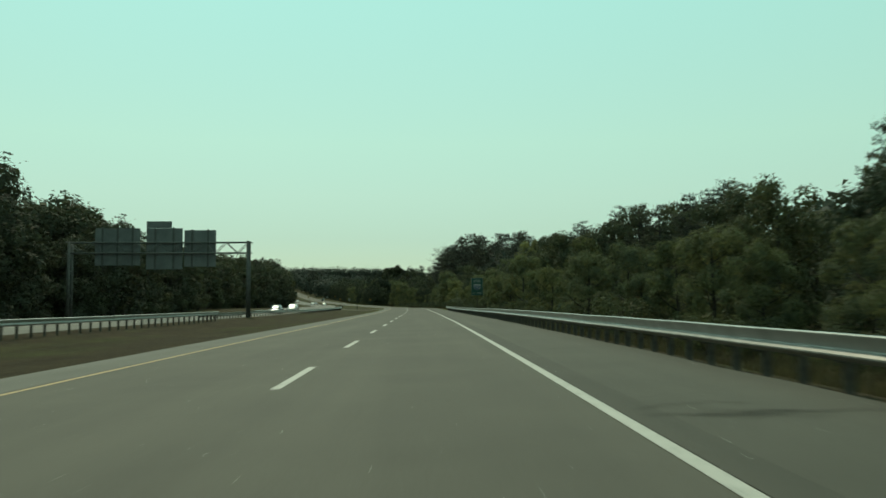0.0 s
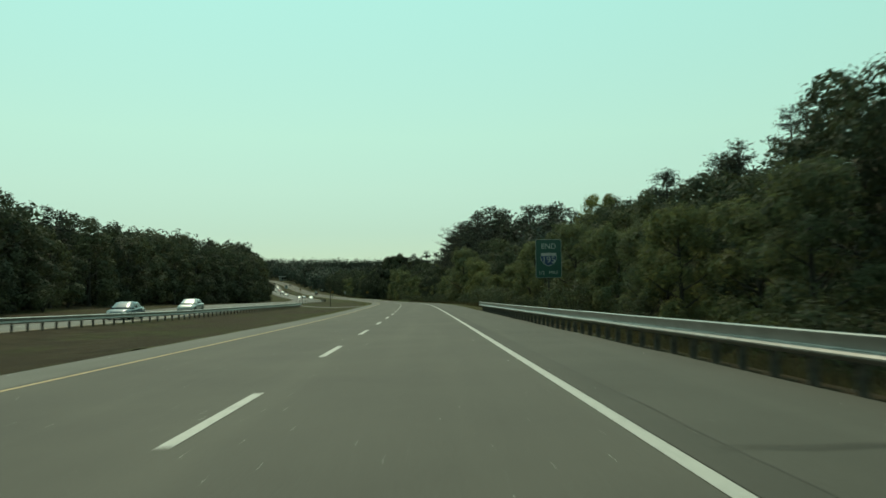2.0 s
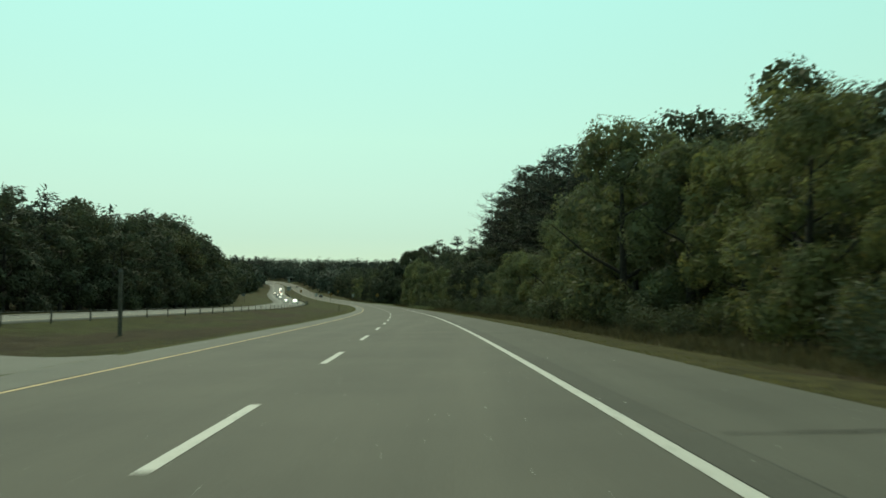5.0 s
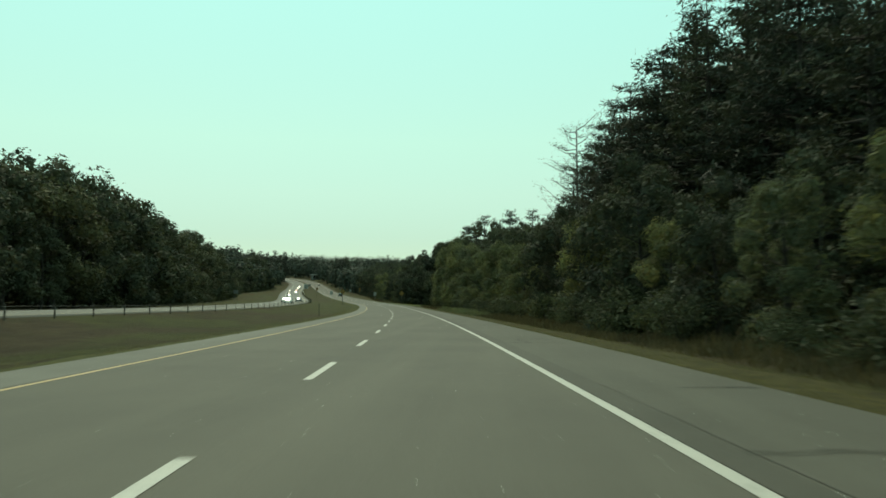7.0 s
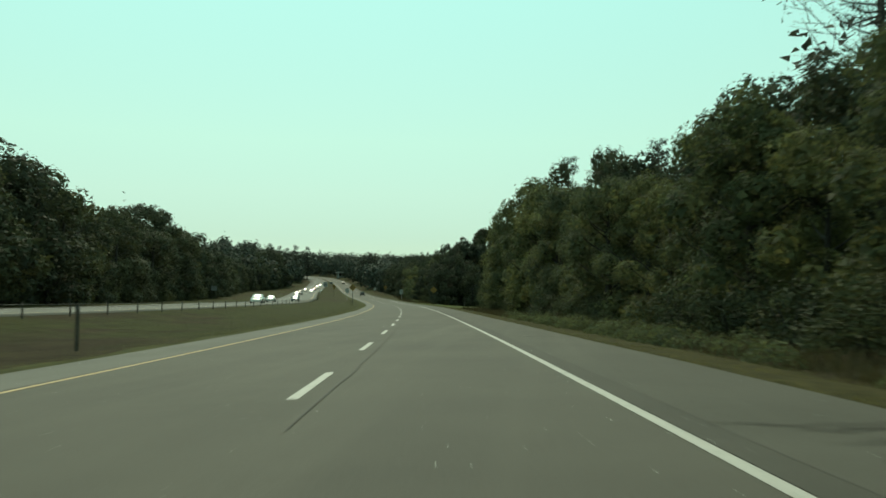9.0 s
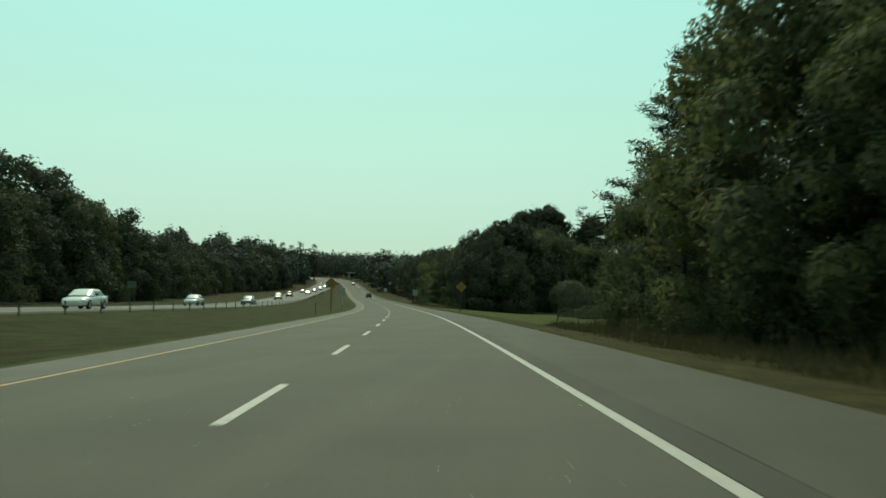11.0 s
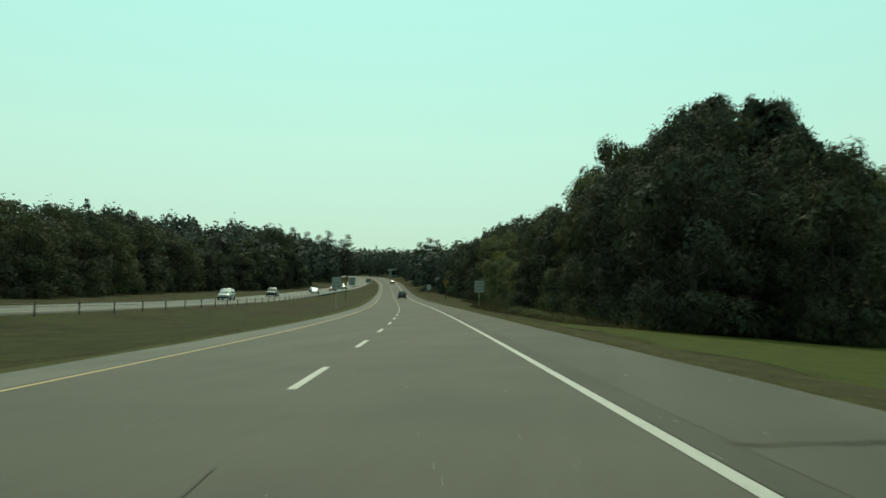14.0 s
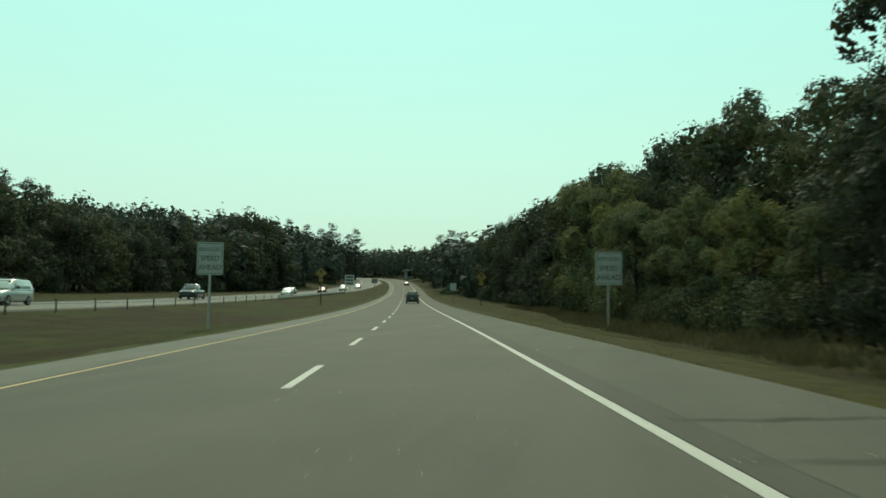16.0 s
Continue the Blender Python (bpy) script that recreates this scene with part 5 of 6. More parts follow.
def sign_post(parent, x, top, mat=None, w=0.05, name="post"):
    s = Shape()
    s.box(x - w / 2, 0.02, -1.6, x + w / 2, 0.02 + w * 0.8, top, 0.006)
    return part(name, s, mat or DULL_STEEL, parent)


def panel(parent, name, outline, cx, cz, y0, y1, mat, label=""):
    s = Shape()
    s.prism([(cx + u, cz + w) for u, w in outline], "y", y0, y1)
    return part(name, s, mat, parent, label)


# very dark brown wood for the sign posts
DARK_POST = simple("dark_post_wood", (0.018, 0.016, 0.013), (0.045, 0.040, 0.033), 7.0, 0.85, 0, 0.4)


def end_sign():
    w, h, z0 = 1.88, 2.80, 2.30
    g = thing("route_end_sign", stand(136.7, 9.42, dz=0.0), "large green roadside sign for the end of route 195", "road sign")
    cz = z0 + h / 2
    for x in (-0.0,):
        sign_post(g, x, z0 + h * 0.9, DARK_POST, 0.12)
    p = panel(g, "panel", rounded(w, h, 0.14), 0, cz, -0.030, -0.002, LEGEND, "white-edged sign panel")
    panel(p, "field", rounded(w - 0.05, h - 0.05, 0.12), 0, cz, -0.036, -0.031, SIGN_GREEN, "green reflective field")
    lettering("END", 0.54, LEGEND, g, Matrix.Translation((0, -0.040, z0 + h * 0.815)) @ FACE)
    lettering("1/2", 0.36, LEGEND, g, Matrix.Translation((-0.52, -0.040, z0 + h * 0.135)) @ FACE)
    lettering("MILE", 0.36, LEGEND, g, Matrix.Translation((0.36, -0.040, z0 + h * 0.135)) @ FACE)
    sh = [(-0.62, 0.36), (-0.58, 0.50), (-0.2, 0.46), (0, 0.52), (0.2, 0.46), (0.58, 0.50), (0.62, 0.36), (0.66, 0.12), (0.60, -0.16), (0.42, -0.38), (0.18, -0.52), (0, -0.58), (-0.18, -0.52), (-0.42, -0.38), (-0.60, -0.16), (-0.66, 0.12)]
    zc = z0 + h * 0.49
    k = 0.90
    s = panel(g, "route_shield", [(u * k, v * k) for u, v in sh], 0, zc, -0.042, -0.037, LEGEND, "white-edged route shield")
    panel(s, "shield_field", [(0.60 * k, 0.25 * k)] + [(u * 0.93 * k, v * 0.93 * k) for u, v in sh if v < 0.30] + [(-0.60 * k, 0.25 * k)], 0, zc, -0.046, -0.043, SIGN_BLUE, "blue lower field")
    panel(s, "shield_top", [(-0.56 * k, 0.30 * k), (-0.53 * k, 0.44 * k), (0.53 * k, 0.44 * k), (0.56 * k, 0.30 * k)], 0, zc, -0.046, -0.043, SIGN_FADED, "sun-bleached pale top band")
    lettering("195", 0.66, LEGEND, g, Matrix.Translation((0, -0.050, zc - 0.08)) @ FACE)


def warning_diamond(s, lat, top, symbol):
    g = thing("warning_sign", stand(s, lat, dz=0.0), "yellow diamond warning sign on a wooden post", "road sign", "warning signs")
    r = 0.80
    z = top - r
    sign_post(g, 0, top - 0.3, DARK_POST, 0.13)
    dia = [(0, r), (-r, 0), (0, -r), (r, 0)]
    p = panel(g, "panel", [(u, v) for u, v in dia], 0, z, -0.02, 0.0, SIGN_YELLOW)
    for k in range(4):
        (u0, v0), (u1, v1) = dia[k], dia[(k + 1) % 4]
        panel(p, "border", [(u0 * 0.95, v0 * 0.95), (u1 * 0.95, v1 * 0.95), (u1 * 0.91, v1 * 0.91), (u0 * 0.91, v0 * 0.91)], 0, z, -0.024, -0.021, SIGN_BLACK)
    if symbol == "words":
        lettering("DIVIDED", 0.19, SIGN_BLACK, g, Matrix.Translation((0, -0.026, z + 0.27)) @ FACE)
        lettering("HIGHWAY", 0.19, SIGN_BLACK, g, Matrix.Translation((0, -0.026, z + 0.09)) @ FACE)
        lettering("ENDS", 0.19, SIGN_BLACK, g, Matrix.Translation((0, -0.026, z - 0.09)) @ FACE)
        lettering("FT", 0.19, SIGN_BLACK, g, Matrix.Translation((0.24, -0.026, z - 0.29)) @ FACE)
        panel(g, "writing", rounded(0.40, 0.12, 0.02), -0.13, z - 0.29, -0.025, -0.021, SIGN_BLACK, "unreadable black number")
    else:
        panel(g, "symbol", rounded(0.07, 0.34, 0.03), -0.2, z - 0.28, -0.025, -0.021, SIGN_BLACK, "black arrow shaft")
        panel(g, "symbol", rounded(0.07, 0.34, 0.03), 0.2, z - 0.28, -0.025, -0.021, SIGN_BLACK, "black arrow shaft")
        panel(g, "symbol", [(-0.17, -0.1), (0.17, -0.1), (0.11, 0.34), (0, 0.44), (-0.11, 0.34)], 0, z + 0.1, -0.025, -0.021, SIGN_BLACK, "black divided-road nose")
        panel(g, "plaque", rounded(0.62, 0.46, 0.04), 0, z - r - 0.16, -0.02, 0.0, SIGN_YELLOW, "small yellow plaque")
    return g


def speed_sign(s, lat, top, w=1.22, h=1.52):
    g = thing("reduced_speed_sign", stand(s, lat, dz=0.0), "white reduced speed ahead sign on a square steel post", "road sign", "speed signs")
    z = top - h / 2
    sign_post(g, 0, top - 0.2, GALV, 0.11)
    p = panel(g, "panel", rounded(w, h, 0.08), 0, z, -0.02, 0.0, SIGN_WHITE)
    for a, b, c, d in ((-w / 2 + 0.05, -h / 2 + 0.05, w / 2 - 0.05, -h / 2 + 0.07), (-w / 2 + 0.05, h / 2 - 0.07, w / 2 - 0.05, h / 2 - 0.05), (-w / 2 + 0.05, -h / 2 + 0.05, -w / 2 + 0.07, h / 2 - 0.05), (w / 2 - 0.07, -h / 2 + 0.05, w / 2 - 0.05, h / 2 - 0.05)):
        panel(p, "border", [(a, b), (c, b), (c, d), (a, d)], 0, z, -0.024, -0.021, SIGN_BLACK)
    for k, t in enumerate(("REDUCED", "SPEED", "AHEAD")):
        lettering(t, 0.33 if k else 0.225, SIGN_BLACK, g, Matrix.Translation((0, -0.026, z + (0.42, 0.0, -0.42)[k])) @ FACE)
    return g


def plain_sign(name, s, lat, w, h, top, mat, label, turn=0.0, bars=0, posts=1):
    """A sign seen from afar or from behind; writing too small to read is drawn as bars."""
    g = thing(name, stand(s, lat, 0, turn), label, "road sign")
    z = top - h / 2
    for x in ((0,) if posts == 1 else (-w * 0.3, w * 0.3)):
        sign_post(g, x, top - 0.15, DULL_STEEL, 0.07)
    panel(g, "panel", rounded(w, h, 0.05), 0, z, -0.02, 0.0, mat)
    for k in range(bars):
        zz = z + h * (0.5 - (k + 0.7) / (bars + 0.4))
        panel(g, "writing", [(-w * 0.36, -h * 0.07), (w * 0.36, -h * 0.07), (w * 0.36, h * 0.07), (-w * 0.36, h * 0.07)], 0, zz, -0.025, -0.021, SIGN_BLACK)
    return g


def marker_post(s, lat, h, label, w=0.09, lean=0.0):
    g = thing("marker_post", stand(s, lat) @ pose(0, 0, 0, 0, lean, 0), label, "post", "median posts")
    sh = Shape()
    sh.box(-w / 2, -w / 2, -0.3, w / 2, w / 2, h, 0.01)
    part("shaft", sh, WOOD_POST, g)
    c = Shape()
    c.box(-w / 2 - 0.01, -w / 2 - 0.012, h - 0.18, w / 2 + 0.01, -w / 2 - 0.002, h - 0.06)
    part("reflector", c, DULL_STEEL, g, "small dull metal plate")
    return g


def gantry():
    """Overhead sign frame over the oncoming carriageway, seen from behind."""
    s0 = 97.5
    right, left = -19.55, -39.6
    g = thing("sign_gantry", stand(s0, right), "steel truss gantry with the grey backs of three big signs", "sign gantry")
    W = right - left
    base_l = float(place(s0, left).z - place(s0, right).z)
    z0 = float(place(s0, right, 0.0).z - place(s0, right).z)
    lo, hi = 7.1 + z0, 8.3 + z0
    for x, zb in ((0.0, 0.0), (-W, base_l)):
        for dy in (-0.45, 0.45):
            part("column", Shape().tube([(x, dy, zb - 0.4), (x, dy, hi + 0.15)], [0.17, 0.15], 12), DULL_STEEL, g)
        for k in range(5):
            z = zb + 1.0 + k * 1.4
            part("brace", Shape().tube([(x, -0.45, z), (x, 0.45, z + (0.9 if k % 2 else -0.9))], [0.05, 0.05], 6), DULL_STEEL, g)
    for dy in (-0.45, 0.45):
        for z in (lo, hi):
            part("chord", Shape().tube([(0.35, dy, z), (-W - 0.35, dy, z)], [0.075, 0.075], 8), TRUSS_STEEL, g)
        n = 16
        for k in range(n):
            a, b = -W * k / n, -W * (k + 1) / n
            part("web_bar", Shape().tube([(a, dy, lo if k % 2 else hi), (b, dy, hi if k % 2 else lo)], [0.04, 0.04], 6), TRUSS_STEEL, g)
    for k in range(9):
        x = -W * k / 8
        part("cross_bar", Shape().tube([(x, -0.45, hi), (x, 0.45, hi)], [0.035, 0.035], 6), TRUSS_STEEL, g)
        part("cross_bar", Shape().tube([(x, -0.45, lo), (x, 0.45, lo)], [0.035, 0.035], 6), TRUSS_STEEL, g)
    # sign backs: from lat, to lat, bottom, top
    for a, b, zb, zt in ((-27.0, -23.4, 5.6, 9.75), (-31.3, -27.2, 5.3, 10.0), (-37.1, -32.0, 5.75, 10.0)):
        x0, x1 = a - right, b - right
        p = part("sign_back", Shape().box(x0, 0.62, zb + z0, x1, 0.67, zt + z0, 0.01), SIGN_BACK, g, "grey aluminium sign back")
        n = 2 if x1 - x0 < 5 else 3
        for k in range(n):
            x = x0 + (x1 - x0) * (k + 0.5) / n
            part("stiffener", Shape().box(x - 0.11, 0.52, zb + z0 - 0.1, x + 0.11, 0.615, zt + z0 + 0.1, 0.01), DULL_STEEL, p, "dark vertical bracket")
        for z in np.arange(zb + 0.4, zt, 0.62):
            part("extrusion_rib", Shape().box(x0 + 0.03, 0.595, z + z0, x1 - 0.03, 0.618, z + z0 + 0.05), SIGN_BACK, p)
    part("exit_tab", Shape().box(-31.3 - right, 0.62, 10.02 + z0, -28.45 - right, 0.67, 10.8 + z0, 0.01), SIGN_BACK, g, "small exit panel on top")


# ---- cars ----
TYRE = simple("tyre_rubber", (0.010, 0.010, 0.010), (0.022, 0.022, 0.022), 8.0, 0.85)
RIM = simple("alloy_rim", (0.30, 0.30, 0.31), (0.45, 0.45, 0.46), 6.0, 0.35, 0.9)
GLASS_DARK, _nt, _b = material("dark_car_glass", 0.06, 0, 0.6)
_b.inputs["Base Color"].default_value = (0.012, 0.014, 0.015, 1)
TRIM = simple("black_plastic_trim", (0.010, 0.010, 0.010), (0.028, 0.028, 0.028), 9.0, 0.6)
TAIL = simple("red_lamp_plastic", (0.16, 0.006, 0.006), (0.26, 0.010, 0.010), 8.0, 0.2)
HEAD = simple("clear_lamp_plastic", (0.55, 0.56, 0.58), (0.75, 0.76, 0.78), 8.0, 0.12, 0.3)


def paint(name, c):
    m, nt, b = material(name, 0.30, 0.25, 0.5)
    nt.links.new(ramp(nt, noise_of(nt, 3.0, 4.0), [(0.3, [x * 0.85 for x in c]), (0.7, c)]), b.inputs["Base Color"])
    b.inputs["Coat Weight"].default_value = 0.8
    b.inputs["Coat Roughness"].default_value = 0.06
    return m


PAINTS = {"silver": paint("silver_car_paint", (0.42, 0.43, 0.43)), "dark": paint("charcoal_car_paint", (0.035, 0.036, 0.040)), "white": paint("white_car_paint", (0.70, 0.70, 0.68)),
          "green": paint("dark_green_car_paint", (0.045, 0.060, 0.055)), "red": paint("maroon_car_paint", (0.14, 0.018, 0.018)), "blue": paint("slate_car_paint", (0.06, 0.085, 0.11))}


def wheel_meshes(r=0.34, w=0.22):
    t, q = Shape(), Shape()
    prof = [(r * 0.62, -w / 2), (r * 0.94, -w / 2), (r, -w * 0.32), (r, w * 0.32), (r * 0.94, w / 2), (r * 0.62, w / 2)]
    n = 20
    t.strip([[(x, p * math.cos(k * math.tau / n), p * math.sin(k * math.tau / n)) for p, x in prof] for k in range(n + 1)], True)
    q.strip([[(x, p * math.cos(k * math.tau / n), p * math.sin(k * math.tau / n)) for p, x in ((0.02, w * 0.36), (r * 0.45, w * 0.30), (r * 0.63, w * 0.42))] for k in range(n + 1)], True)
    q.strip([[(-x, p * math.cos(k * math.tau / n), p * math.sin(k * math.tau / n)) for p, x in ((0.02, w * 0.36), (r * 0.45, w * 0.30), (r * 0.63, w * 0.42))] for k in range(n + 1)], True)
    return t.mesh("tyre", TYRE), q.mesh("rim", RIM)


TYRE_ME, RIM_ME = wheel_meshes()


def loft(sections):
    """A car-like skin: sections are (y, [(x, z), ...]) over the half width, mirrored."""
    rows = []
    for y, half in sections:
        rows.append([(-x, y, z) for x, z in half] + [(x, y, z) for x, z in reversed(half)])
    s = Shape()
    s.strip(rows, True)
    for r, o in ((rows[0], 1), (rows[-1], -1)):
        n = len(r)
        s.add(r, [tuple(range(n))[::o]], False)
    return s


def car(kind, colour, m, label, group=""):
    """Nose towards +y."""
    g = thing({"sedan": "sedan_car", "suv": "suv_car", "truck": "pickup_truck"}[kind], m, label, "truck" if kind == "truck" else "car", group)
    Lh, W, H, belt, hood = {"sedan": (2.3, 0.90, 1.45, 0.92, 0.90), "suv": (2.3, 0.94, 1.76, 1.06, 1.04), "truck": (2.7, 0.98, 1.84, 1.14, 1.14)}[kind]
    pm = PAINTS[colour]
    def half(w, top, tuck=0.0):
        return [(w * 0.80, 0.24), (w * 0.96, 0.34), (w, 0.55), (w * 0.985, top - 0.12), (w * 0.93, top - 0.02), (w * 0.55, top)]
    rear = belt if kind != "sedan" else 0.98
    secs = [(-Lh, half(W * 0.90, rear - 0.12)), (-Lh + 0.10, half(W * 0.97, rear - 0.01)), (-Lh + 0.9, half(W, rear)), (0.3, half(W, belt)), (Lh - 1.25, half(W, hood)), (Lh - 0.35, half(W * 0.96, hood - 0.13)), (Lh - 0.08, half(W * 0.90, hood - 0.26)), (Lh, half(W * 0.82, hood - 0.34))]
    part("body", loft(secs), pm, g)
    def roof(y, w, z):
        return (y, [(W * 0.96, belt - 0.03), (W * 0.94, belt + 0.02), (w + 0.02, z - 0.10), (w - 0.05, z - 0.02), (w * 0.5, z)])
    if kind == "sedan":
        cab = [(-Lh + 0.55, W * 0.90, belt + 0.06), (-Lh + 1.20, W * 0.74, H - 0.04), (-0.2, W * 0.75, H), (0.35, W * 0.76, H - 0.05), (Lh - 1.18, W * 0.90, belt + 0.06)]
    elif kind == "suv":
        cab = [(-Lh + 0.06, W * 0.88, belt + 0.12), (-Lh + 0.34, W * 0.80, H - 0.03), (-0.2, W * 0.80, H), (0.45, W * 0.80, H - 0.05), (Lh - 1.20, W * 0.90, belt + 0.06)]
    else:
        cab = [(-0.55, W * 0.90, belt + 0.10), (-0.42, W * 0.80, H - 0.04), (0.2, W * 0.80, H), (0.62, W * 0.80, H - 0.05), (Lh - 1.5, W * 0.90, belt + 0.06)]
    part("cabin", loft([roof(*c) for c in cab]), pm, g)
    # glass: rear, front and sides, a little proud
    def quad(name, pts, parent=g):
        part(name, Shape().add(pts, [(0, 1, 2, 3)]), GLASS_DARK, parent)
    for (y0, w0, z0), (y1, w1, z1), nm, sg in ((cab[0], cab[1], "rear_window", -1), (cab[-1], cab[-2], "windscreen", 1)):
        e = 0.012 * sg
        quad(nm, [(-W * 0.78, y0 + (y1 - y0) * 0.12 + e, belt + 0.06), (W * 0.78, y0 + (y1 - y0) * 0.12 + e, belt + 0.06), (w1 * 0.86, y0 + (y1 - y0) * 0.86 + e, z1 - 0.09), (-w1 * 0.86, y0 + (y1 - y0) * 0.86 + e, z1 - 0.09)])
    ya, yb = cab[0][0] + 0.35, cab[-1][0] - 0.45
    ym = (ya + yb) / 2
    zt = H - 0.16
    for sx in (-1, 1):
        for a, b, c, d in ((ya, ym - 0.05, ya + 0.28, ym - 0.05), (ym + 0.05, yb, ym + 0.05, yb - 0.42)):
            quad("side_window", [(sx * (W * 0.945), a, belt + 0.05), (sx * (W * 0.945), b, belt + 0.05), (sx * (W * 0.815), d, zt), (sx * (W * 0.815), c, zt)])
        part("door_mirror", Shape().box(sx * (W + 0.10) - 0.10, yb - 0.30, belt + 0.02, sx * (W + 0.10) + 0.10, yb - 0.20, belt + 0.20, 0.03), TRIM, g)
        part("tail_light", Shape().box(sx * W * 0.82 - 0.09, -Lh - 0.012, rear - 0.36, sx * W * 0.82 + 0.09, -Lh + 0.10, rear - 0.12, 0.02), TAIL, g, "red tail light")
        part("headlight", Shape().box(sx * W * 0.70 - 0.15, Lh - 0.16, hood - 0.42, sx * W * 0.70 + 0.15, Lh - 0.02, hood - 0.26, 0.03), HEAD, g, "clear headlight")
        for y in (-Lh + 0.85, Lh - 0.85):
            t = part("wheel", TYRE_ME, None, g, "black tyre on an alloy rim", pose(sx * (W - 0.09), y, 0.34))
            part("rim", RIM_ME, None, t)
    part("bumper", Shape().box(-W * 0.92, -Lh - 0.05, 0.34, W * 0.92, -Lh + 0.15, 0.60, 0.05), TRIM if kind != "sedan" else pm, g)
    part("bumper", Shape().box(-W * 0.86, Lh - 0.2, 0.30, W * 0.86, Lh + 0.04, 0.54, 0.05), TRIM if kind != "sedan" else pm, g)
    part("number_plate", Shape().box(-0.16, -Lh - 0.062, 0.62, 0.16, -Lh - 0.02, 0.76, 0.005), SIGN_WHITE, g, "blank pale number plate")
    part("grille", Shape().box(-W * 0.45, Lh - 0.06, hood - 0.46, W * 0.45, Lh + 0.012, hood - 0.34, 0.02), TRIM, g)
    if kind == "suv":
        for sx in (-1, 1):
            part("roof_rail", Shape().tube([(sx * W * 0.66, -Lh + 0.5, H + 0.02), (sx * W * 0.66, -Lh + 0.6, H + 0.06), (sx * W * 0.66, 0.3, H + 0.06), (sx * W * 0.66, 0.4, H + 0.0)], [0.02] * 4, 6), TRIM, g)
    if kind == "truck":
        part("bed", Shape().box(-W * 0.86, -Lh + 0.08, belt - 0.12, W * 0.86, -0.62, belt + 0.012, 0.02), TRIM, g, "dark cargo bed")
    return g


# ---- house, lighthouse, fence ----
SIDING, _nt, _b = material("grey_clapboard", 0.8, 0, 0.2)
_wv = node(_nt, "TexWave", Scale=3.2, Distortion=0.0)
_wv.bands_direction = 'Z'
_nt.links.new(coords(_nt), _wv.inputs["Vector"])
_nt.links.new(mix(_nt, ramp(_nt, noise_of(_nt, 2.0, 4.0), [(0.3, (0.135, 0.137, 0.127)), (0.7, (0.175, 0.178, 0.165))]), ramp(_nt, _wv.outputs["Fac"], [(0.0, (0.6, 0.6, 0.6)), (0.15, (1, 1, 1))]), 0.6, "MULTIPLY"), _b.inputs["Base Color"])
ROOF = simple("dark_shingles", (0.008, 0.008, 0.008), (0.017, 0.017, 0.017), 5.0, 1.0, 0, 0.6, 0.03)
TOWER_WHITE = simple("weathered_white_boards", (0.26, 0.27, 0.268), (0.34, 0.352, 0.348), 3.0, 0.75, 0, 0, 0.2)
TOWER_RED = simple("dark_red_painted_boards", (0.060, 0.014, 0.016), (0.090, 0.019, 0.021), 3.0, 0.6)
FENCE_WOOD = simple("grey_fence_wood", (0.06, 0.052, 0.041), (0.12, 0.104, 0.083), 6.0, 0.9)


def house():
    g = thing("house", stand(546, 45.2, 0, -42), "grey gable-ended house with a steep dark shingle roof", "house")
    hw, L, wall, apex = 2.6, 8.0, 2.2, 6.7
    part("wall", Shape().prism([(-hw, -0.2), (hw, -0.2), (hw, wall), (0, apex - 0.15), (-hw, wall)], "y", 0, L), SIDING, g)
    for sx in (-1, 1):
        part("roof", Shape().prism([(sx * (hw + 0.45), wall - 0.62), (0, apex), (0, apex - 0.16), (sx * (hw + 0.45), wall - 0.78)], "y", -0.35, L + 0.35), ROOF, g, "steep dark shingle slope")
        part("barge_board", Shape().prism([(sx * (hw + 0.46), wall - 0.66), (0, apex - 0.03), (0, apex - 0.24), (sx * (hw + 0.46), wall - 0.86)], "y", -0.42, -0.36), TOWER_WHITE, g, "white barge board")
    part("trim_board", Shape().box(-hw - 0.02, -0.06, 1.55, hw + 0.02, -0.003, 1.75, 0.01), TOWER_WHITE, g, "white trim board")
    part("lower_wall", Shape().box(-hw + 0.01, -0.035, -0.2, hw - 0.01, -0.003, 1.545), FENCE_WOOD, g, "brown boarded lower wall")


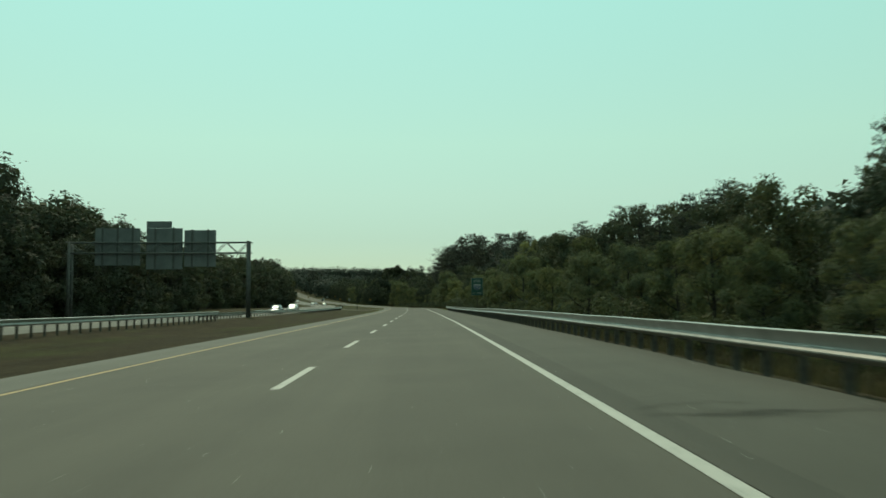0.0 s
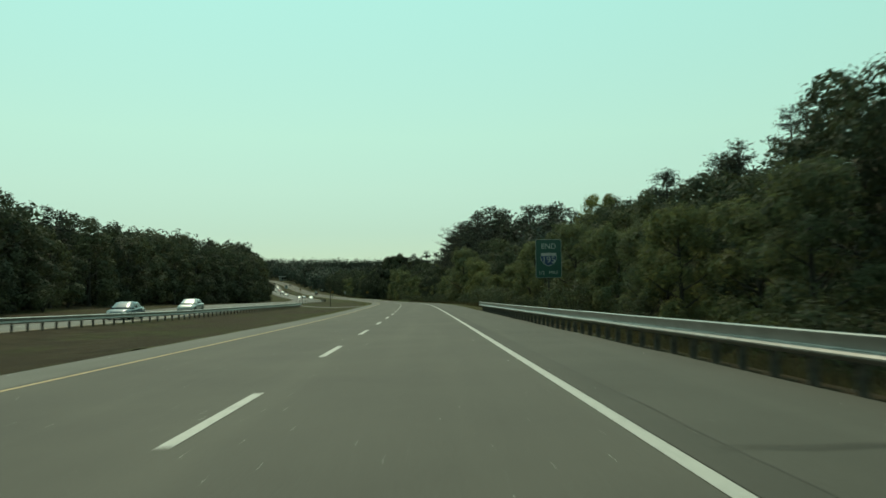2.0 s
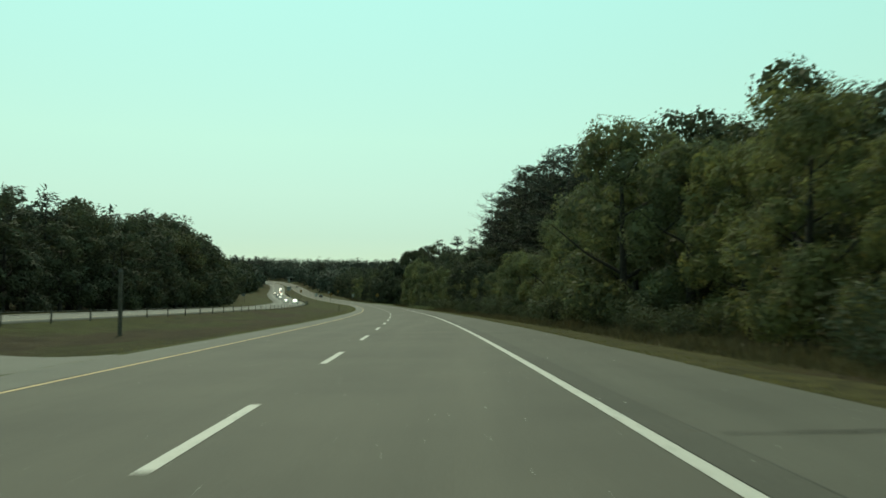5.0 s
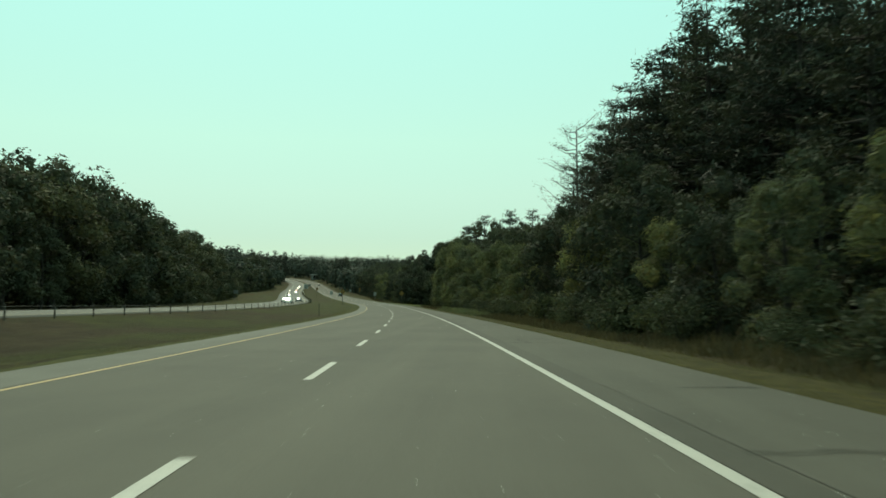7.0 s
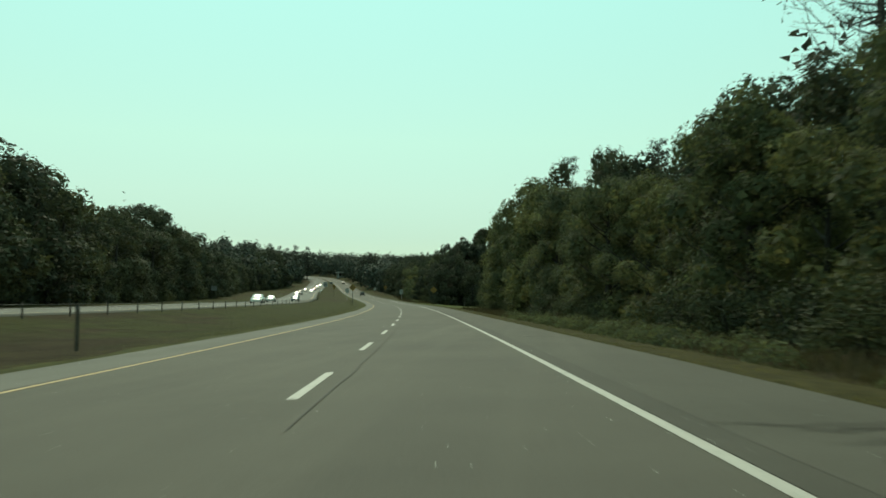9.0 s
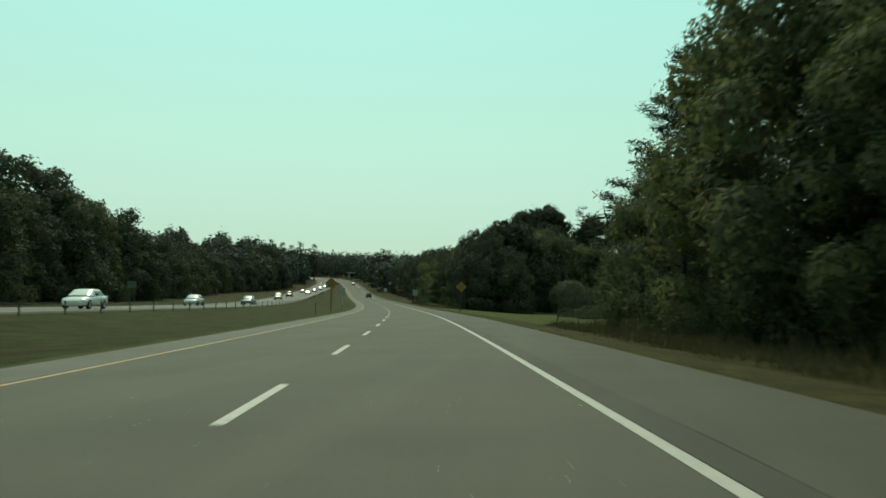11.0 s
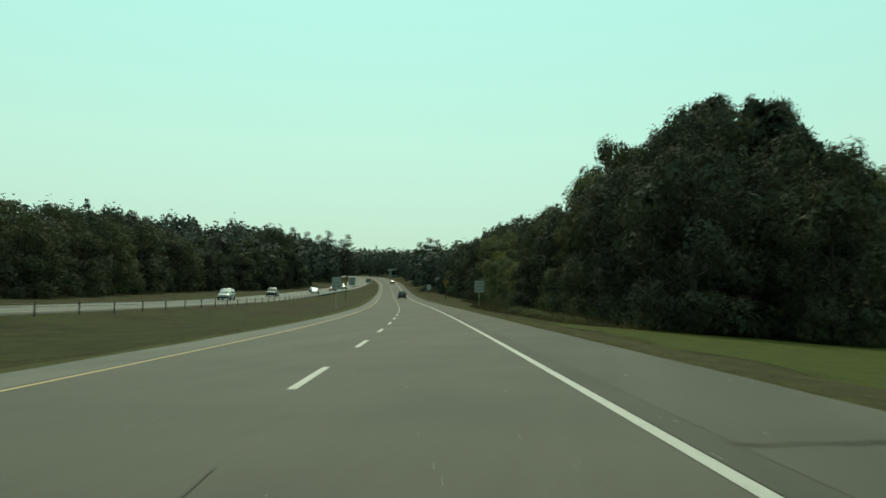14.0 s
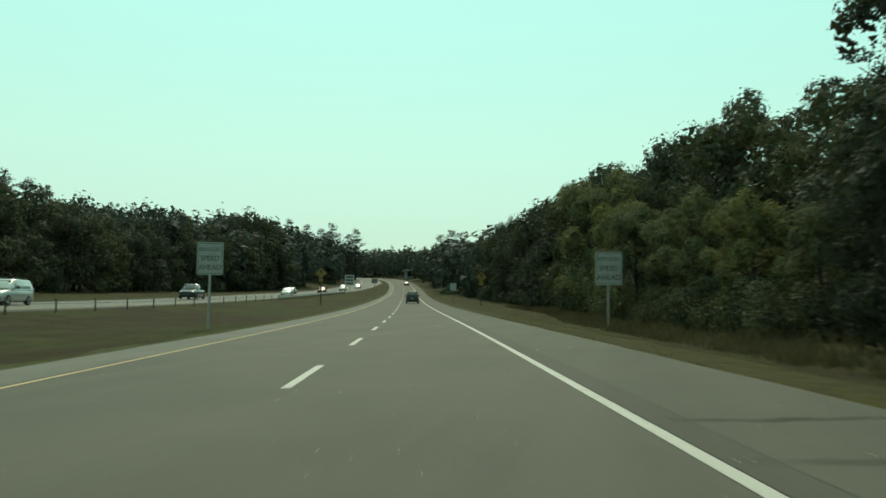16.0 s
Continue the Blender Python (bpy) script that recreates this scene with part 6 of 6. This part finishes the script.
def lighthouse():
    g = thing("ornamental_lighthouse", stand(537, 48.95) @ Matrix.Diagonal((1.3, 1.3, 1.23, 1)), "small white lighthouse with a dark red band and lantern", "lighthouse")
    n = 8
    def ring(r, z):
        return [(r * math.cos((k + 0.5) * math.tau / n), r * math.sin((k + 0.5) * math.tau / n), z) for k in range(n + 1)]
    def stage(name, r0, z0, r1, z1, mat, label=""):
        part(name, Shape().strip([ring(r0, z0), ring(r1, z1)]), mat, g, label)
    r = lambda z: 1.75 - 0.13 * z
    stage("tower_base", r(0), -0.2, r(2.5), 2.5, TOWER_WHITE)
    stage("band", r(2.5) + 0.012, 2.5, r(3.6) + 0.012, 3.6, TOWER_RED, "dark red band")
    stage("tower_top", r(3.6), 3.6, r(5.1), 5.1, TOWER_WHITE)
    part("gallery", Shape().strip([ring(0.3, 5.1), ring(1.30, 5.1), ring(1.30, 5.22), ring(0.3, 5.22)]), TRIM, g, "black gallery deck")
    for k in range(n):
        a = (k + 0.5) * math.tau / n
        part("baluster", Shape().tube([(1.22 * math.cos(a), 1.22 * math.sin(a), 5.2), (1.22 * math.cos(a), 1.22 * math.sin(a), 5.75)], [0.025, 0.025], 5), TRIM, g)
    part("handrail", Shape().tube([(1.22 * math.cos((k + 0.5) * math.tau / n), 1.22 * math.sin((k + 0.5) * math.tau / n), 5.75) for k in range(n + 1)], [0.03] * (n + 1), 5), TRIM, g)
    part("lamp_pedestal", Shape().tube([(0, 0, 5.2), (0, 0, 5.75)], [0.16, 0.12], 8), TRIM, g)
    for k in range(n):
        a = (k + 0.5) * math.tau / n
        part("lantern_post", Shape().tube([(0.64 * math.cos(a), 0.64 * math.sin(a), 5.2), (0.64 * math.cos(a), 0.64 * math.sin(a), 6.4)], [0.035, 0.035], 5), TRIM, g)
    part("lantern_roof", Shape().strip([ring(0.05, 6.30), ring(0.98, 6.30), ring(1.0, 6.38), ring(0.42, 6.78), ring(0.12, 7.05), ring(0.05, 7.25), ring(0.001, 7.45)]), TRIM, g, "black conical roof")


def rail_fence(s0, s1, lat0, lat1):
    f = thing("rail_fence", stand(s0, lat0), "weathered grey post-and-rail fence behind the lawn", "fence")
    inv = f.matrix_basis.inverted()
    n = 12
    pts = [place(s0 + (s1 - s0) * k / n, lat0 + (lat1 - lat0) * k / n) for k in range(n + 1)]
    for p in pts:
        q = inv @ p
        part("post", Shape().box(q.x - 0.06, q.y - 0.06, q.z - 0.2, q.x + 0.06, q.y + 0.06, q.z + 1.15, 0.01), FENCE_WOOD, f)
    for a, b in zip(pts[:-1], pts[1:]):
        for z in (0.5, 0.95):
            part("rail", Shape().tube([inv @ (a + Vector((0, 0, z))), inv @ (b + Vector((0, 0, z)))], [0.05, 0.05], 5), FENCE_WOOD, f)


def canopy_building(s, lat):
    g = thing("roadside_building", stand(s, lat), "far pale flat-roofed roadside building with a dark front", "building")
    part("wall", Shape().box(-7, 0, -1, 7, 9, 3.6, 0.05), SIDING, g)
    part("roof", Shape().box(-8, -3.5, 3.6, 8, 9.5, 4.1, 0.05), TOWER_WHITE, g, "white flat roof edge")
    for k in range(5):
        part("window", Shape().box(-6.3 + k * 2.6, -0.04, 0.6, -4.5 + k * 2.6, 0.05, 2.9), GLASS_DARK, g)
    for x in (-7.4, 0, 7.4):
        part("canopy_post", Shape().box(x - 0.15, -3.2, -1, x + 0.15, -2.9, 3.6, 0.02), TOWER_WHITE, g)


# ---- placing ----
guardrail(-14, 140.6, lambda s: 4.68, "galvanised W-beam guardrail on steel posts beside the shoulder", 1, post_mat=WOOD_POST)
guardrail(26, 78, lambda s: -18.4, "galvanised median guardrail, ending before the gantry", -1, 1.46, 0.9)
guardrail(80, 101, lambda s: -20.6, "low median guardrail passing behind the gantry column", -1, 1.46, 0.62)
guardrail(101.5, 208, lambda s: float(np.interp(s, [100, 140, 208], [-20.4, -17.9, -17.2])), "long galvanised median guardrail beside the oncoming lanes", -1, 1.46)
guardrail(706, 802, lambda s: float(opp_edge(s)) + 0.9, "pale median guardrail beside the far oncoming lanes", -1, 1.9)
post_fence(222, 704, 5.7, lambda s: float(opp_edge(s)) + 0.8, "thin median cable barrier on short dark posts")
end_sign()
gantry()
warning_diamond(527.5, 8.5, 3.95, "words")
warning_diamond(528.5, -9.8, 4.55, "words")
speed_sign(624.5, 8.45, 3.28)
speed_sign(626, -9.9, 3.78)
warning_diamond(706, 9.6, 4.7, "divided")
warning_diamond(703, -12.6, 5.0, "divided")
plain_sign("white_road_sign", 738, 7.4, 1.1, 1.3, 3.4, SIGN_WHITE, "small white roadside sign on a steel post")
plain_sign("lane_sign", 797, -15.2, 2.3, 2.6, 4.9, SIGN_WHITE, "white median sign with rows of dark writing", 0, 3)
plain_sign("median_sign", 850, -11.0, 1.9, 1.3, 4.0, SIGN_BACK, "grey back of a wide sign at the end of the median")
plain_sign("paired_sign", 556, -44.6, 1.5, 1.2, 3.9, SIGN_BACK, "grey backs of a pair of signs by the oncoming lanes", 0, 0, 2)
marker_post(228, -14.1, 3.2, "tall dark wooden post in the median", 0.16)
marker_post(359, -10.2, 1.35, "thin dark post standing in the median grass")
marker_post(501.5, -9.9, 1.25, "short dark post standing in the median grass", 0.07)
marker_post(508.8, 6.5, 1.0, "short dark post at the edge of the shoulder", 0.07)
marker_post(571, 5.5, 0.95, "short dark post at the edge of the shoulder", 0.06)
marker_post(448.5, 6.7, 1.6, "short dark post in the verge grass", 0.07, 9.0)
house()
lighthouse()
rail_fence(528, 560, 40, 30)
canopy_building(1040, 16)
# round bush and small tree on the lawn
put_tree("roundbush", 567.5, 33.7, 1.0, 30)
put_tree("lawntree", 531.8, 33.2, 1.0, 70)
for k in range(44):
    put_tree("shrub%d" % (k % 3), 466 + k * 1.9, float(np.interp(466 + k * 1.9, [464, 483, 503, 520, 545], [14.5, 15.5, 20, 26, 34])) + rnd.uniform(-1, 2.5), rnd.uniform(0.28, 0.5), rnd.uniform(0, 360), group="hedge shrubs")

for k in range(16):      # bushes before the house and along its fence
    put_tree("shrub%d" % (k % 3), 533.0 + 0.45 * k + rnd.uniform(-1.0, 1.0), 37.0 + 1.0 * k, rnd.uniform(0.5, 0.85), rnd.uniform(0, 360), group="hedge shrubs")
for k in range(18):
    s = 488 + k * 2.4
    put_tree("shrub%d" % (k % 3), s, float(np.interp(s, [483, 503, 520, 545], [17.5, 21.5, 28, 36])) + rnd.uniform(-0.8, 0.8), rnd.uniform(0.22, 0.36), rnd.uniform(0, 360), group="hedge shrubs")


def lane_pose(s, lane):
    """On the oncoming carriageway, nose towards the viewer."""
    lat = float(opp_edge(s)) - (3.3 if lane == 0 else 6.9)
    return stand(s, lat, 0, 180, float(opp_z(s)))


car("suv", "dark", stand(712, -0.05, 0, 0, 0.0), "dark boxy estate car driving ahead in the lane")
car("sedan", "dark", stand(925, 0.1, 0, 0, 0.0), "small dark sedan far ahead in the lane")
for s, lane, kind, col, lab in ((146, 0, "sedan", "blue", "slate blue sedan with a glinting bonnet in the oncoming lanes"), (166, 0, "sedan", "silver", "silver sedan in the oncoming lanes"), (470, 0, "sedan", "white", "white sedan in the oncoming lanes"),
                                (521, 1, "sedan", "silver", "silver sedan in the oncoming lanes"), (545, 0, "sedan", "blue", "slate blue sedan in the oncoming lanes"), (643, 1, "suv", "silver", "silver people carrier in the oncoming lanes"),
                                (690, 1, "truck", "dark", "dark pickup truck in the oncoming lanes"), (741, 0, "sedan", "white", "white sedan in the oncoming lanes"), (768, 1, "sedan", "green", "dark green sedan far off in the oncoming lanes"),
                                (790, 0, "sedan", "red", "maroon sedan far off in the oncoming lanes"), (830, 0, "suv", "silver", "silver estate car far off in the oncoming lanes"), (870, 0, "sedan", "white", "white sedan far off in the oncoming lanes")):
    car(kind, col, lane_pose(s, lane), lab, "oncoming cars")


# ---- loose grass along the verges ----
def verge_grass():
    rng = np.random.default_rng(5)
    n = 90000
    s = rng.uniform(142, 640, n)
    right = rng.uniform(size=n) < 0.7
    lat = np.where(right, R_EDGE + 0.02 + rng.uniform(0, 1.7, n) ** 1.2, L_EDGE - 0.02 - rng.gamma(1.2, 0.9, n))
    p = place_many(s, lat)
    p[:, 2] += 0.03
    h = rng.uniform(0.02, 0.06, n)
    a = rng.uniform(0, math.tau, n)
    w = h * 0.12 + 0.003
    d = np.stack([np.cos(a), np.sin(a), 0 * a], 1)
    tip = p + np.stack([rng.normal(size=n) * h * 0.6, rng.normal(size=n) * h * 0.6, h], 1)
    v = np.stack([p - d * w[:, None], p + d * w[:, None], tip], 1).reshape(-1, 3)
    f = np.arange(3 * n).reshape(-1, 3)
    tagged(new("grass_tufts", raw_mesh("grass_tufts", v, f, BLADE)), "loose grass tufts along the road verges", "grass", kind="stuff")


def undergrowth():
    """Dry unmown grass and low weeds at the foot of the wood, too many to count."""
    rng = np.random.default_rng(8)
    n = 150000
    s = rng.uniform(-8, 700, n)
    s = s[(s < 452) | (s > 560)]
    n = len(s)
    foot = np.interp(s, [-8, 138, 146, 250, 300, 452, 560, 572, 600, 632, 660, 720], [6.4, 6.4, 6.0, 6.3, 6.2, 6.3, 9.5, 7.8, 6.7, 7.7, 11.0, 12.5])
    lat = foot + rng.gamma(2.2, 0.75, n)
    clump = np.array([noise.noise(Vector((a * 0.5, b * 0.7, 1.0))) for a, b in zip(s, lat)])
    keep = rng.uniform(-0.75, 0.35, n) < clump
    s, lat, clump, foot = s[keep], lat[keep], clump[keep], foot[keep]
    n = len(s)
    h = np.clip(0.20 + 0.30 * clump + 0.10 * (lat - foot), 0.06, 0.75) * rng.uniform(0.45, 1.1, n)
    p = place_many(s, lat)
    an = rng.uniform(0, math.tau, n)
    d = np.stack([np.cos(an), np.sin(an), 0 * an], 1) * (0.010 + 0.035 * h)[:, None]
    tip = p + np.stack([rng.normal(size=n) * h * 0.35, rng.normal(size=n) * h * 0.35, h], 1)
    p[:, 2] -= 0.03
    v = np.stack([p - d, p + d, tip], 1).reshape(-1, 3)
    tagged(new("undergrowth", raw_mesh("undergrowth", v, np.arange(3 * n).reshape(-1, 3), BRUSH)), "dry unmown grass and weeds at the foot of the wood", "undergrowth", kind="stuff")


def weeds():
    """Paler green weeds in soft hummocks before the trees."""
    rng = np.random.default_rng(21)
    c, f = [], []
    for k in range(46):
        s0 = rng.uniform(340, 398) if k < 34 else rng.uniform(566, 596)
        l0 = (6.4 if s0 < 450 else 8.4) + rng.uniform(0, 0.9)
        r, h = rng.uniform(0.5, 1.1), rng.uniform(0.35, 0.8)
        d = ball_points(rng, 420)
        d[:, 2] = np.abs(d[:, 2])
        q = place_many(s0 + d[:, 1] * r * 1.3, l0 + d[:, 0] * r)
        q[:, 2] += d[:, 2] * h * rng.uniform(0.6, 1.0, len(d))
        c.append(q)
        f.append(d)
    v, fa = leaves(np.concatenate(c), np.concatenate(f), 0.085, rng, 0.6, 1.5, 0.6)
    tagged(new("weeds", raw_mesh("weeds", v, fa, LEAF_MAPLE)), "pale green weeds in hummocks at the foot of the wood", "weeds", kind="stuff")


def tall_grass():
    """Dark unmown grass between the lawn and the house."""
    rng = np.random.default_rng(31)
    n = 60000
    s = rng.uniform(472, 566, n)
    near = np.interp(s, [470, 483, 503, 520, 545, 556, 566], [12.4, 13.4, 17.2, 21.8, 28.8, 28.8, 18])
    lat = near + rng.gamma(1.6, 5.0, n)
    h = rng.uniform(0.15, 0.5, n) * (0.8 + 0.8 * np.array([noise.noise(Vector((a * 0.3, b * 0.3, 7.0))) for a, b in zip(s, lat)]))
    p = place_many(s, lat)
    an = rng.uniform(0, math.tau, n)
    d = np.stack([np.cos(an), np.sin(an), 0 * an], 1) * (0.02 + 0.05 * h)[:, None]
    tip = p + np.stack([rng.normal(size=n) * h * 0.4, rng.normal(size=n) * h * 0.4, h], 1)
    p[:, 2] -= 0.03
    v = np.stack([p - d, p + d, tip], 1).reshape(-1, 3)
    tagged(new("tall_grass", raw_mesh("tall_grass", v, np.arange(3 * n).reshape(-1, 3), LEAF_FOREST)), "dark green unmown grass behind the lawn", "grass", kind="stuff")


tall_grass()
verge_grass()
undergrowth()
weeds()
